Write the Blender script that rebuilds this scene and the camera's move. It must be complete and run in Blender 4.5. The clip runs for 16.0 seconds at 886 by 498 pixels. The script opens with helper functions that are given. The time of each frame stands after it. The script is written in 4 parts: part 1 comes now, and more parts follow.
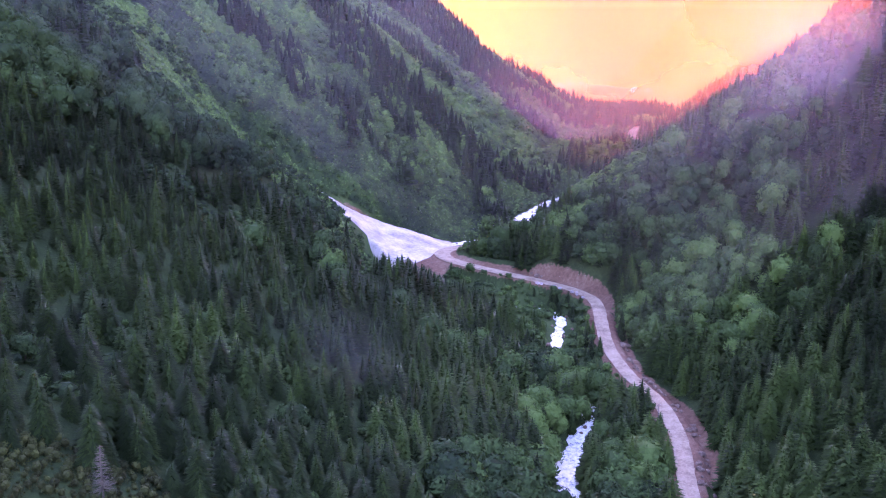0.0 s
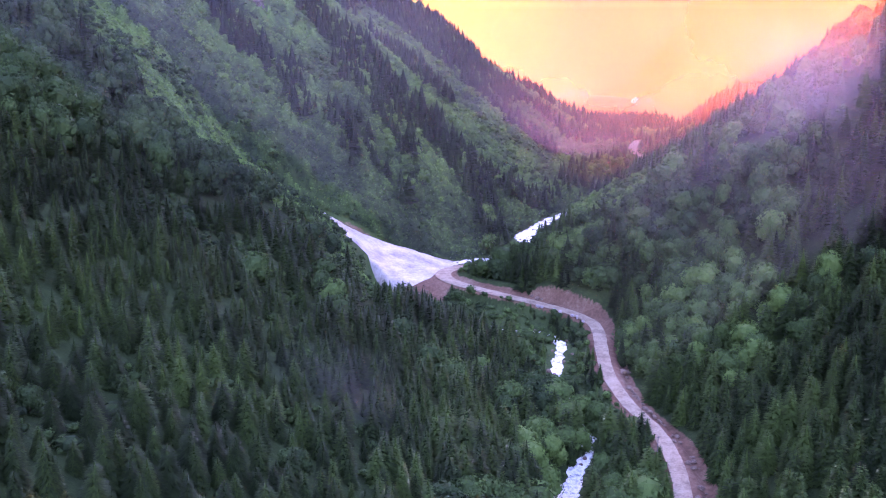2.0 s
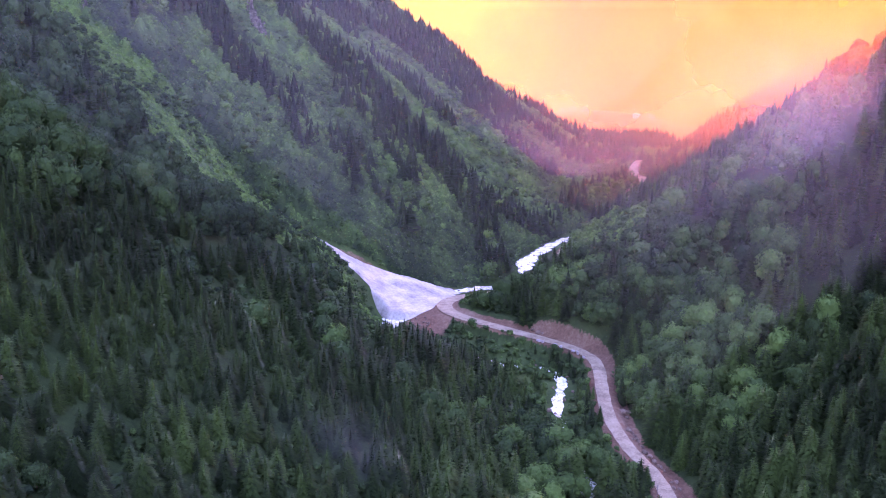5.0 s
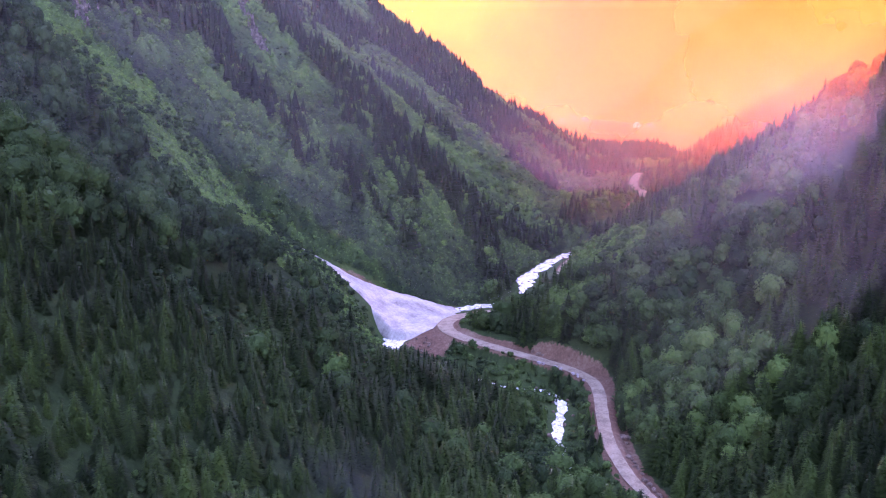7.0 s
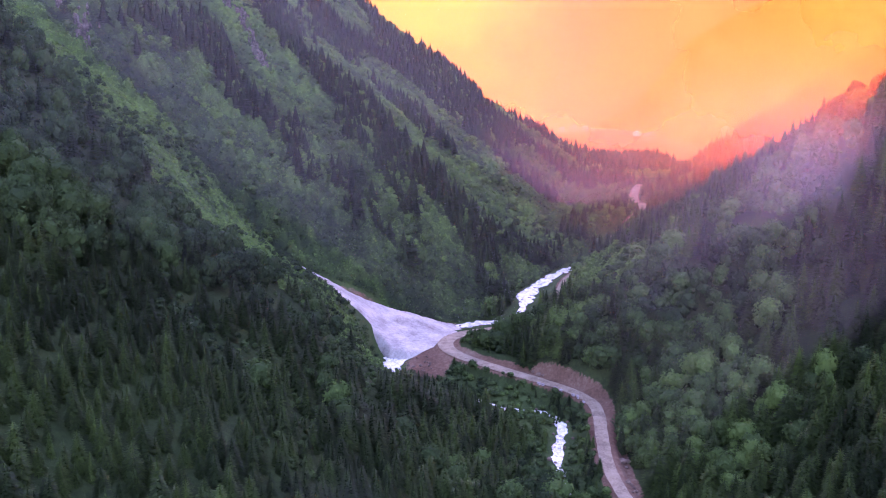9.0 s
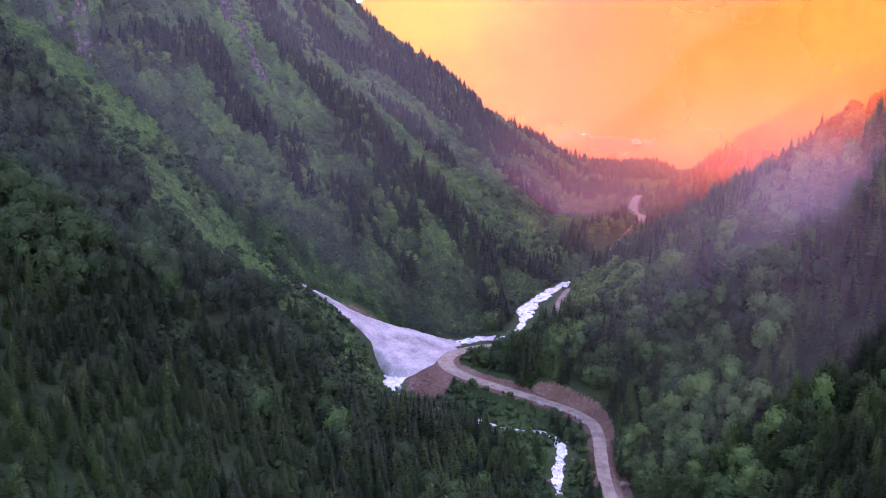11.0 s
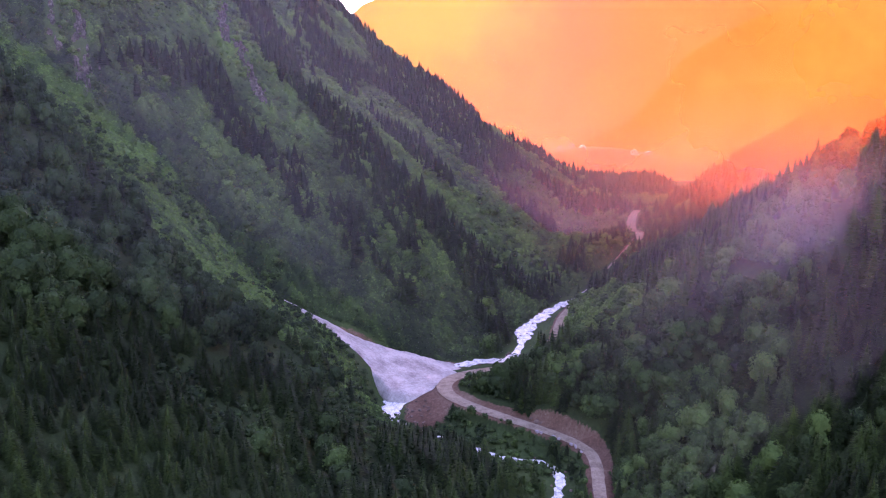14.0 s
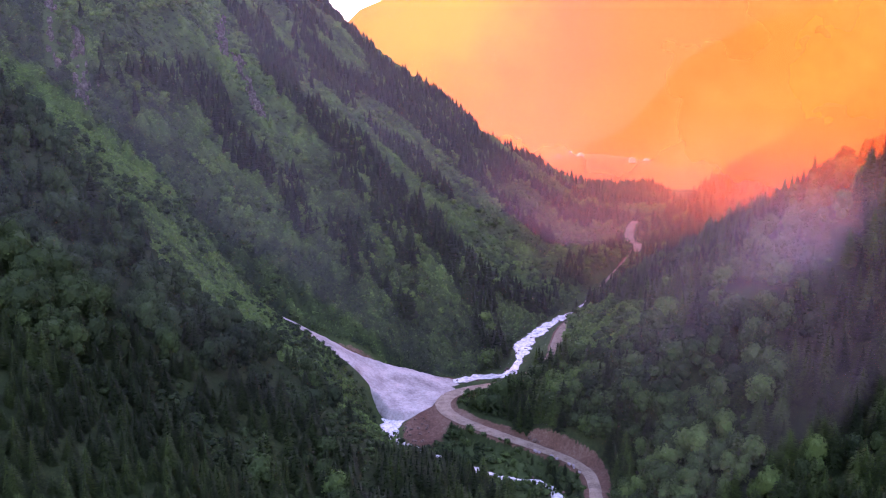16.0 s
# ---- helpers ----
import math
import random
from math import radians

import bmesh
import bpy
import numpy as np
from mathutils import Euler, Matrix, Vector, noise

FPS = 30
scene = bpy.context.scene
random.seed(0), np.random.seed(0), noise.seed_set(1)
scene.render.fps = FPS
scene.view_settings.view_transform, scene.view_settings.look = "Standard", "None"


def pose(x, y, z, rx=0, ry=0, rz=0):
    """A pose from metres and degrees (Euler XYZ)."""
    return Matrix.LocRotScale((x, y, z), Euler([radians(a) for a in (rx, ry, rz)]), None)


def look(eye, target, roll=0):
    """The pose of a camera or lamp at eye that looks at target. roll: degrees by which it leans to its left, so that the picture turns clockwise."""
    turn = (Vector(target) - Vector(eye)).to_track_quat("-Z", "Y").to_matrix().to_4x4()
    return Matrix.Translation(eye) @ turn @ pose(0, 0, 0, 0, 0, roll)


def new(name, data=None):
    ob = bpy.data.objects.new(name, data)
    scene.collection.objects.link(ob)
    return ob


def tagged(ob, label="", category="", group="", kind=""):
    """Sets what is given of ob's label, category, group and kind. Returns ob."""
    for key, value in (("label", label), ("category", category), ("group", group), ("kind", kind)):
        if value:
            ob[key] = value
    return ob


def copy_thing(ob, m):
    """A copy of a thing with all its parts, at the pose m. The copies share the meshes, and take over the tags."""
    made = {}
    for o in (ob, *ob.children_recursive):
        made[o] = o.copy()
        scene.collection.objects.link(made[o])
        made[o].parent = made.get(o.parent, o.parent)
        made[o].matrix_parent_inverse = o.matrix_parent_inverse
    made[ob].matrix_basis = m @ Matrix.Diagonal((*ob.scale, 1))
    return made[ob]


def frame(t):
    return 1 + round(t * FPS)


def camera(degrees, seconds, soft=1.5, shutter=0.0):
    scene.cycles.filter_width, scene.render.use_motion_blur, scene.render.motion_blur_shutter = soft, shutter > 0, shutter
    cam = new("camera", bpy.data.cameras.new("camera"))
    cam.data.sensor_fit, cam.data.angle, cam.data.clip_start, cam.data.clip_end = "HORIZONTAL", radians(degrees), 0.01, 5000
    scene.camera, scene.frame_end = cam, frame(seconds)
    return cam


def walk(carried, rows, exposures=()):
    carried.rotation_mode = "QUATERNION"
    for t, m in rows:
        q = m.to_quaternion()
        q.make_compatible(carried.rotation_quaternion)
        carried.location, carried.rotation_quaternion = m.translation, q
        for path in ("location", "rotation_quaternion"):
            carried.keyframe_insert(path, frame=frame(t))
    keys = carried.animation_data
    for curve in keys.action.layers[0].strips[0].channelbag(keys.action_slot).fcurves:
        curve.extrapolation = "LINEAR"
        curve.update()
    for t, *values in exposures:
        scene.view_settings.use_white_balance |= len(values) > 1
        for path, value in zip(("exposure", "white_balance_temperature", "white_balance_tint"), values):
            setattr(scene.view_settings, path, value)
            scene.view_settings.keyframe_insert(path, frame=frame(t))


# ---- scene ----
cam = camera(55.4, 16.0, soft=1.1)
METRES, EYE, TILT, LEAN, TURN = 90.0, 0.0, -11.0, 0.0, 0.0
ROWS = [
    (0.0, -0.0002, -0.0003, 0.0000, 0.008, 0.005, -0.011),
    (1.0, 0.0006, -0.0125, 0.0625, 0.042, 0.131, -0.021),
    (2.0, 0.0021, -0.0248, 0.1256, 0.085, 0.266, -0.018),
    (3.0, 0.0040, -0.0371, 0.1890, 0.134, 0.402, -0.002),
    (4.0, 0.0063, -0.0493, 0.2524, 0.184, 0.537, 0.024),
    (5.0, 0.0087, -0.0616, 0.3155, 0.234, 0.666, 0.059),
    (6.0, 0.0113, -0.0737, 0.3782, 0.279, 0.786, 0.102),
    (7.0, 0.0138, -0.0857, 0.4403, 0.318, 0.896, 0.152),
    (8.0, 0.0162, -0.0975, 0.5018, 0.350, 0.994, 0.206),
    (9.0, 0.0184, -0.1093, 0.5627, 0.372, 1.079, 0.264),
    (10.0, 0.0205, -0.1209, 0.6230, 0.383, 1.154, 0.323),
    (11.0, 0.0224, -0.1323, 0.6828, 0.384, 1.218, 0.383),
    (12.0, 0.0242, -0.1437, 0.7422, 0.373, 1.275, 0.441),
    (13.0, 0.0258, -0.1549, 0.8015, 0.351, 1.327, 0.497),
    (14.0, 0.0274, -0.1661, 0.8609, 0.317, 1.380, 0.548),
    (15.0, 0.0291, -0.1772, 0.9208, 0.275, 1.437, 0.593),
    (16.0, 0.0309, -0.1883, 0.9814, 0.223, 1.506, 0.631),
]
EXPOSURES = [(0.0, 4.06, 5900, 84), (7.0, 3.74, 6100, 83), (16.0, 3.14, 6450, 81)]
walk(cam, [(t, pose(0, 0, EYE, TILT, LEAN, TURN) @ pose(METRES * x, METRES * y, METRES * z, 90 + pitch, roll, yaw)) for t, x, y, z, yaw, pitch, roll in ROWS], EXPOSURES)

# ---- light ----
SUN_AZ, SUN_EL = -22.0, 9.0          # degrees from +y (minus: to the left), above the horizon
world = bpy.data.worlds.new("world")
scene.world = world
world.use_nodes = True
wn, wl = world.node_tree.nodes, world.node_tree.links
wn.clear()
sky = wn.new("ShaderNodeTexSky")
sky.sky_type, sky.sun_disc = "NISHITA", False
sky.sun_elevation, sky.sun_rotation = radians(SUN_EL), radians(SUN_AZ)
sky.air_density, sky.dust_density, sky.ozone_density = 1.0, 0.6, 1.5
wback = wn.new("ShaderNodeBackground")
wback.inputs["Strength"].default_value = 0.15
wout = wn.new("ShaderNodeOutputWorld")
wl.new(sky.outputs[0], wback.inputs["Color"])
wl.new(wback.outputs[0], wout.inputs["Surface"])

SUN_WAY = Vector((math.sin(radians(SUN_AZ)) * math.cos(radians(SUN_EL)), math.cos(radians(SUN_AZ)) * math.cos(radians(SUN_EL)), math.sin(radians(SUN_EL))))
sun = new("sun", bpy.data.lights.new("sun", "SUN"))
sun.data.energy, sun.data.angle, sun.data.color = 1.4, radians(6.0), (1.0, 0.36, 0.08)
sun.matrix_world = look(SUN_WAY * 900, (0, 0, 0))


# ---- materials ----
def start_material(name, rough=0.9, spec=0.2):
    m = bpy.data.materials.new(name)
    m.use_nodes = True
    nt = m.node_tree
    b = nt.nodes["Principled BSDF"]
    b.inputs["Roughness"].default_value = rough
    b.inputs["Specular IOR Level"].default_value = spec
    return m, nt, b


def noise_at(nt, scale, detail=4.0, rough=0.6, vec=None):
    n = nt.nodes.new("ShaderNodeTexNoise")
    n.inputs["Scale"].default_value, n.inputs["Detail"].default_value, n.inputs["Roughness"].default_value = scale, detail, rough
    if vec is None:
        g = nt.nodes.new("ShaderNodeNewGeometry")
        vec = g.outputs["Position"]
    nt.links.new(vec, n.inputs["Vector"])
    return n.outputs["Fac"]


def ramp(nt, fac, stops):
    r = nt.nodes.new("ShaderNodeValToRGB")
    e = r.color_ramp.elements
    while len(e) < len(stops):
        e.new(0.5)
    for k, (p, c) in zip(e, stops):
        k.position, k.color = p, (*c, 1) if len(c) == 3 else c
    nt.links.new(fac, r.inputs["Fac"])
    return r.outputs["Color"]


def mixed(nt, fac, a, b, mode="MIX"):
    m = nt.nodes.new("ShaderNodeMix")
    m.data_type, m.blend_type = "RGBA", mode
    for sock, v in ((m.inputs["Factor"], fac), (m.inputs["A"], a), (m.inputs["B"], b)):
        if isinstance(v, (int, float)):
            sock.default_value = v
        elif isinstance(v, tuple):
            sock.default_value = (*v, 1)
        else:
            nt.links.new(v, sock)
    return m.outputs["Result"]


def calc(nt, op, a, b=0.0, clamp=False):
    m = nt.nodes.new("ShaderNodeMath")
    m.operation, m.use_clamp = op, clamp
    for sock, v in zip(m.inputs, (a, b)):
        if isinstance(v, (int, float)):
            sock.default_value = v
        else:
            nt.links.new(v, sock)
    return m.outputs[0]


def attr(nt, name):
    a = nt.nodes.new("ShaderNodeAttribute")
    a.attribute_name = name
    return a.outputs["Fac"]


def relief(nt, b, height, strength, distance):
    n = nt.nodes.new("ShaderNodeBump")
    n.inputs["Strength"].default_value, n.inputs["Distance"].default_value = strength, distance
    nt.links.new(height, n.inputs["Height"])
    nt.links.new(n.outputs[0], b.inputs["Normal"])


def foliage(name, dark, mid, light, trans=0.25, spread=0.30):
    """Leaves or needles: tone by tree, by clump and by grain."""
    m, nt, b = start_material(name, 0.75, 0.15)
    oi = nt.nodes.new("ShaderNodeObjectInfo")
    geo = nt.nodes.new("ShaderNodeNewGeometry")
    t = calc(nt, "ADD", attr(nt, "tint"), calc(nt, "MULTIPLY", attr(nt, "lone"), calc(nt, "ADD", 0.12, calc(nt, "MULTIPLY", oi.outputs["Random"], 0.55))))
    t = calc(nt, "ADD", calc(nt, "MULTIPLY", t, 0.58), calc(nt, "MULTIPLY", geo.outputs["Random Per Island"], spread))
    t = calc(nt, "ADD", t, calc(nt, "MULTIPLY", noise_at(nt, 0.9, 3.0), 0.2))
    c = ramp(nt, t, [(0.15, dark), (0.48, mid), (0.90, light)])
    nt.links.new(c, b.inputs["Base Color"])
    tr = nt.nodes.new("ShaderNodeBsdfTranslucent")
    nt.links.new(c, tr.inputs["Color"])
    mx = nt.nodes.new("ShaderNodeMixShader")
    mx.inputs["Fac"].default_value = trans
    out = nt.nodes["Material Output"]
    nt.links.new(b.outputs[0], mx.inputs[1])
    nt.links.new(tr.outputs[0], mx.inputs[2])
    nt.links.new(mx.outputs[0], out.inputs["Surface"])
    return m


def simple(name, stops, scale, rough=0.9, bump=0.5, dist=0.2, fine=4.0):
    m, nt, b = start_material(name, rough)
    f = calc(nt, "ADD", calc(nt, "MULTIPLY", noise_at(nt, scale, 5.0), 0.6), calc(nt, "MULTIPLY", noise_at(nt, scale * fine, 4.0), 0.4))
    nt.links.new(ramp(nt, f, stops), b.inputs["Base Color"])
    relief(nt, b, f, bump, dist)
    return m


MAT_SPRUCE = foliage("spruce_needles", (0.011, 0.022, 0.008), (0.023, 0.049, 0.013), (0.062, 0.126, 0.024), 0.20, 0.24)
MAT_LEAF = foliage("broad_leaves", (0.016, 0.034, 0.015), (0.048, 0.100, 0.027), (0.130, 0.255, 0.055), 0.30, 0.14)
MAT_SHRUB = foliage("shrub_leaves", (0.016, 0.032, 0.015), (0.056, 0.112, 0.029), (0.134, 0.268, 0.056), 0.30, 0.22)
MAT_YOUNG = foliage("young_leaves", (0.024, 0.030, 0.010), (0.070, 0.090, 0.022), (0.150, 0.190, 0.040), 0.30, 0.22)
MAT_BARK = simple("bark", [(0.3, (0.05, 0.035, 0.025)), (0.7, (0.13, 0.10, 0.075))], 2.0)
MAT_DEAD = simple("dead_wood", [(0.3, (0.075, 0.066, 0.046)), (0.7, (0.155, 0.140, 0.098))], 2.0)
MAT_ROAD = simple("gravel_road", [(0.34, (0.17, 0.125, 0.078)), (0.50, (0.30, 0.238, 0.148)), (0.66, (0.41, 0.335, 0.218))], 0.16, 0.95, 0.4, 0.1, 7.0)
MAT_ROCK = simple("grey_rock", [(0.38, (0.030, 0.028, 0.020)), (0.50, (0.095, 0.088, 0.064)), (0.66, (0.27, 0.25, 0.185))], 0.25, 0.9, 0.9, 0.8, 6.0)
MAT_BOULDER = simple("boulder_stone", [(0.3, (0.085, 0.058, 0.040)), (0.55, (0.19, 0.135, 0.092)), (0.75, (0.33, 0.265, 0.19))], 0.6)


def ground_material():
    m, nt, b = start_material("mountain_ground", 0.95, 0.1)
    big, small = noise_at(nt, 0.035, 4.0), noise_at(nt, 0.5, 5.0, 0.7)
    f = calc(nt, "ADD", calc(nt, "MULTIPLY", big, 0.55), calc(nt, "MULTIPLY", small, 0.45))
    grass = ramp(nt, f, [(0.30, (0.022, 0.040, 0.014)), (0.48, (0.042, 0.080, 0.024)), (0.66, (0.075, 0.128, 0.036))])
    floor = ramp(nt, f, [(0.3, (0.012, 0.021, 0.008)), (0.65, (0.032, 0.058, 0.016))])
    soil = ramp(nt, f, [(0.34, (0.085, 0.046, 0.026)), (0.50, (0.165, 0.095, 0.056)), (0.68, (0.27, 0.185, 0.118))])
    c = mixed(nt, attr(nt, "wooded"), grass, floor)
    edge = calc(nt, "ADD", attr(nt, "soil"), calc(nt, "MULTIPLY", calc(nt, "SUBTRACT", noise_at(nt, 0.22, 5.0, 0.7), 0.5), 0.9))
    edge = calc(nt, "MULTIPLY", calc(nt, "SUBTRACT", edge, 0.42), 7.0, True)
    c = mixed(nt, edge, c, soil)
    nt.links.new(c, b.inputs["Base Color"])
    relief(nt, b, f, 1.0, 1.2)
    return m


MAT_GROUND = ground_material()


def snow_material():
    m, nt, b = start_material("old_snow", 0.6, 0.3)
    f = calc(nt, "ADD", calc(nt, "MULTIPLY", noise_at(nt, 0.06, 6.0, 0.7), 0.65), calc(nt, "MULTIPLY", noise_at(nt, 0.5, 5.0, 0.75), 0.35))
    nt.links.new(ramp(nt, f, [(0.36, (0.19, 0.165, 0.125)), (0.47, (0.34, 0.315, 0.25)), (0.60, (0.54, 0.51, 0.41))]), b.inputs["Base Color"])
    relief(nt, b, f, 0.7, 0.8)
    return m


def water_material():
    m, nt, b = start_material("white_water", 0.25, 0.5)
    f = calc(nt, "ADD", calc(nt, "MULTIPLY", noise_at(nt, 0.25, 5.0, 0.7), 0.6), calc(nt, "MULTIPLY", noise_at(nt, 1.3, 5.0, 0.7), 0.4))
    nt.links.new(ramp(nt, f, [(0.38, (0.13, 0.17, 0.155)), (0.46, (0.58, 0.62, 0.52)), (0.54, (0.90, 0.92, 0.77))]), b.inputs["Base Color"])
    relief(nt, b, f, 0.8, 0.5)
    return m


MAT_SNOW, MAT_WATER = snow_material(), water_material()


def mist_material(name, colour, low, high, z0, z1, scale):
    """Thin droplets: mostly clear, scattering the light that falls on them; a tinted colour paints in light. Density
    runs from low at z0 to high at z1.
    """
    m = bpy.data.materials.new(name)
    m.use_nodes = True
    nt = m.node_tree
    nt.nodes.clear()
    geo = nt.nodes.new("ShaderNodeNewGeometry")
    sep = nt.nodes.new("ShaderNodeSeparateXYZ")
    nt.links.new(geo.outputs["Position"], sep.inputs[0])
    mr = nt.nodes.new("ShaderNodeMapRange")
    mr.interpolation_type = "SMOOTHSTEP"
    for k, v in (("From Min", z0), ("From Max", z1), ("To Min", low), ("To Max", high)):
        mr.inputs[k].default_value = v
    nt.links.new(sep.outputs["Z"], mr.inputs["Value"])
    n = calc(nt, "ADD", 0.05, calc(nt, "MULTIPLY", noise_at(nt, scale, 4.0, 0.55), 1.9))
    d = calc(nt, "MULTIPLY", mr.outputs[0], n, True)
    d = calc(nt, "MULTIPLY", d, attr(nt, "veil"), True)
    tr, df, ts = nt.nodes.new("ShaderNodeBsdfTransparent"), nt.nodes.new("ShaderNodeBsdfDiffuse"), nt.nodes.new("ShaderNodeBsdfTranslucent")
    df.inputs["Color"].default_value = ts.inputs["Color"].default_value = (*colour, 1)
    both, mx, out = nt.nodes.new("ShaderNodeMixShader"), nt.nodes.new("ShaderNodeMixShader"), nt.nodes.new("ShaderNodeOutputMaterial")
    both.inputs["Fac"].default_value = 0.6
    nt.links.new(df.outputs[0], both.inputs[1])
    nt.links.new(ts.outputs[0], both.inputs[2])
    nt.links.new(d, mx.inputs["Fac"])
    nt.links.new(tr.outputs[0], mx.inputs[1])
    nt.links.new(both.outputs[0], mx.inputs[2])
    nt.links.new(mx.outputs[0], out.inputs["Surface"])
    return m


# ---- mesh helpers ----
def tri_mesh(name, verts, faces, material, smooth=False, **attrs):
    """A mesh from arrays of vertices and triangles or quads, with point attributes."""
    verts, faces = np.asarray(verts, np.float32), np.asarray(faces, np.int32)
    me = bpy.data.meshes.new(name)
    me.vertices.add(len(verts))
    me.vertices.foreach_set("co", verts.ravel())
    k = faces.shape[1]
    me.loops.add(faces.size)
    me.loops.foreach_set("vertex_index", faces.ravel())
    me.polygons.add(len(faces))
    me.polygons.foreach_set("loop_start", np.arange(0, faces.size, k, dtype=np.int32))
    me.polygons.foreach_set("use_smooth", np.full(len(faces), smooth))
    for key, values in attrs.items():
        a = me.attributes.new(key, "FLOAT", "POINT")
        a.data.foreach_set("value", np.asarray(values, np.float32).ravel())
    me.update(calc_edges=True)
    me.validate()
    me.materials.append(material)
    return me


def grid_faces(nu, nv):
    i = np.arange(nu - 1)[:, None] * nv + np.arange(nv - 1)[None, :]
    return np.stack([i, i + nv, i + nv + 1, i + 1], -1).reshape(-1, 4)


_rs = np.random.RandomState(7)
_TABLE = _rs.rand(256, 256)


def vnoise(x, y, octaves=4, gain=0.5):
    """Smooth value noise, 0 to 1."""
    x, y = np.asarray(x, float), np.asarray(y, float)
    total, amp, norm = 0.0, 1.0, 0.0
    for o in range(octaves):
        xi, yi = np.floor(x).astype(int), np.floor(y).astype(int)
        u, v = x - xi, y - yi
        u, v = u * u * (3 - 2 * u), v * v * (3 - 2 * v)
        a, b = _TABLE[xi & 255, yi & 255], _TABLE[(xi + 1) & 255, yi & 255]
        c, d = _TABLE[xi & 255, (yi + 1) & 255], _TABLE[(xi + 1) & 255, (yi + 1) & 255]
        total = total + amp * ((a * (1 - u) + b * u) * (1 - v) + (c * (1 - u) + d * u) * v)
        norm += amp
        amp *= gain
        x, y = x * 2.03 + 17.3, y * 2.03 + 31.7
    return total / norm


def smoothstep(a, b, x):
    t = np.clip((np.asarray(x, float) - a) / (b - a), 0, 1)
    return t * t * (3 - 2 * t)


def smax(a, b, k):
    return 0.5 * (a + b + np.sqrt((a - b) ** 2 + k * k))


# ---- plan: river, road, slopes ----
RIVER = np.array([(20, 60, -152), (30, 180, -146), (42, 262, -141), (45, 288, -138), (52, 304, -135.5), (60, 322, -131), (56, 346, -128.5), (56, 400, -125.5),
                  (63, 440, -124), (54, 458, -123.5), (34, 464, -123), (14, 478, -122.5), (-8, 494, -121.8), (-27, 509, -121.2), (-36, 523, -120.6), (-34, 551, -118.0)], float)
RIVER_UP = np.array([(-4, 618, -117.5), (28, 630, -116), (50, 632, -114.5), (60, 654, -111.5), (68, 686, -106.5), (80, 706, -102.5), (95, 724, -98.5), (130, 770, -94), (175, 850, -80)], float)
ROAD = np.array([(70, 120, -138), (76, 215, -133), (80, 253, -131), (86, 284, -129), (88, 304, -127.5), (87, 326, -126), (81, 350, -124), (78, 380, -121.5), (80, 410, -119),
                 (83, 436, -117), (82, 453, -115.8), (74, 466, -114.3), (59, 480, -113), (40, 496, -112), (20, 515, -111.3), (6, 532, -111), (-0.5, 551, -111),
                 (3, 571, -111.5), (16, 588, -112.4), (44, 603, -112.6), (70, 622, -110), (86, 645, -105.5), (93, 674, -103), (104, 711, -99.5), (128, 760, -96), (165, 825, -83),
                 (207, 890, -60), (205, 917, -56), (218, 976, -52), (234, 1022, -49)], float)


def spline(p, step):
    """A smooth line of points about step apart through p."""
    out = []
    for i in range(len(p) - 1):
        a, b, c, d = p[max(i - 1, 0)], p[i], p[i + 1], p[min(i + 2, len(p) - 1)]
        n = max(2, int(np.linalg.norm(c - b) / step))
        for t in np.linspace(0, 1, n, endpoint=False):
            out.append(0.5 * (2 * b + (c - a) * t + (2 * a - 5 * b + 4 * c - d) * t * t + (3 * b - a - 3 * c + d) * t ** 3))
    return np.array(out + [p[-1]])


RIVER_LINE, RIVER_UP_LINE, ROAD_LINE = spline(RIVER, 4.0), spline(RIVER_UP, 4.0), spline(ROAD, 4.0)


def near_line(line, x, y):
    """For each point: distance to the line, height of the line there, and on which side (plus: right of its run)."""
    best, z, side = np.full(x.shape, 1e9), np.zeros(x.shape), np.zeros(x.shape)
    for a, b in zip(line[:-1], line[1:]):
        d = b[:2] - a[:2]
        q = np.clip(((x - a[0]) * d[0] + (y - a[1]) * d[1]) / (d @ d), 0, 1)
        dx, dy = x - a[0] - q * d[0], y - a[1] - q * d[1]
        r = np.hypot(dx, dy)
        m = r < best
        best = np.where(m, r, best)
        z = np.where(m, a[2] + q * (b[2] - a[2]), z)
        side = np.where(m, np.sign(dx * d[1] - dy * d[0]), side)
    return best, z, side


LIFT_X = [-330, -319, -255, -234, -194, -172, -149, -132, -117, -86]
LIFT_Z = [0, 4, 23, 26, 30, 15, 3, 1, 3, 0]


def crest_y(x):
    """How far off the crest of the near left spur runs."""
    return np.interp(x, [-330, -255, -194, -172, -149, -132, -117, -60], [640, 614, 602, 590, 576, 578, 585, 600])


def strip_y(x):
    """Where the wood ends and the open grass below that crest begins."""
    return np.interp(x, [-330, -255, -194, -150, -125, -40], [590, 552, 530, 498, 494, 470])


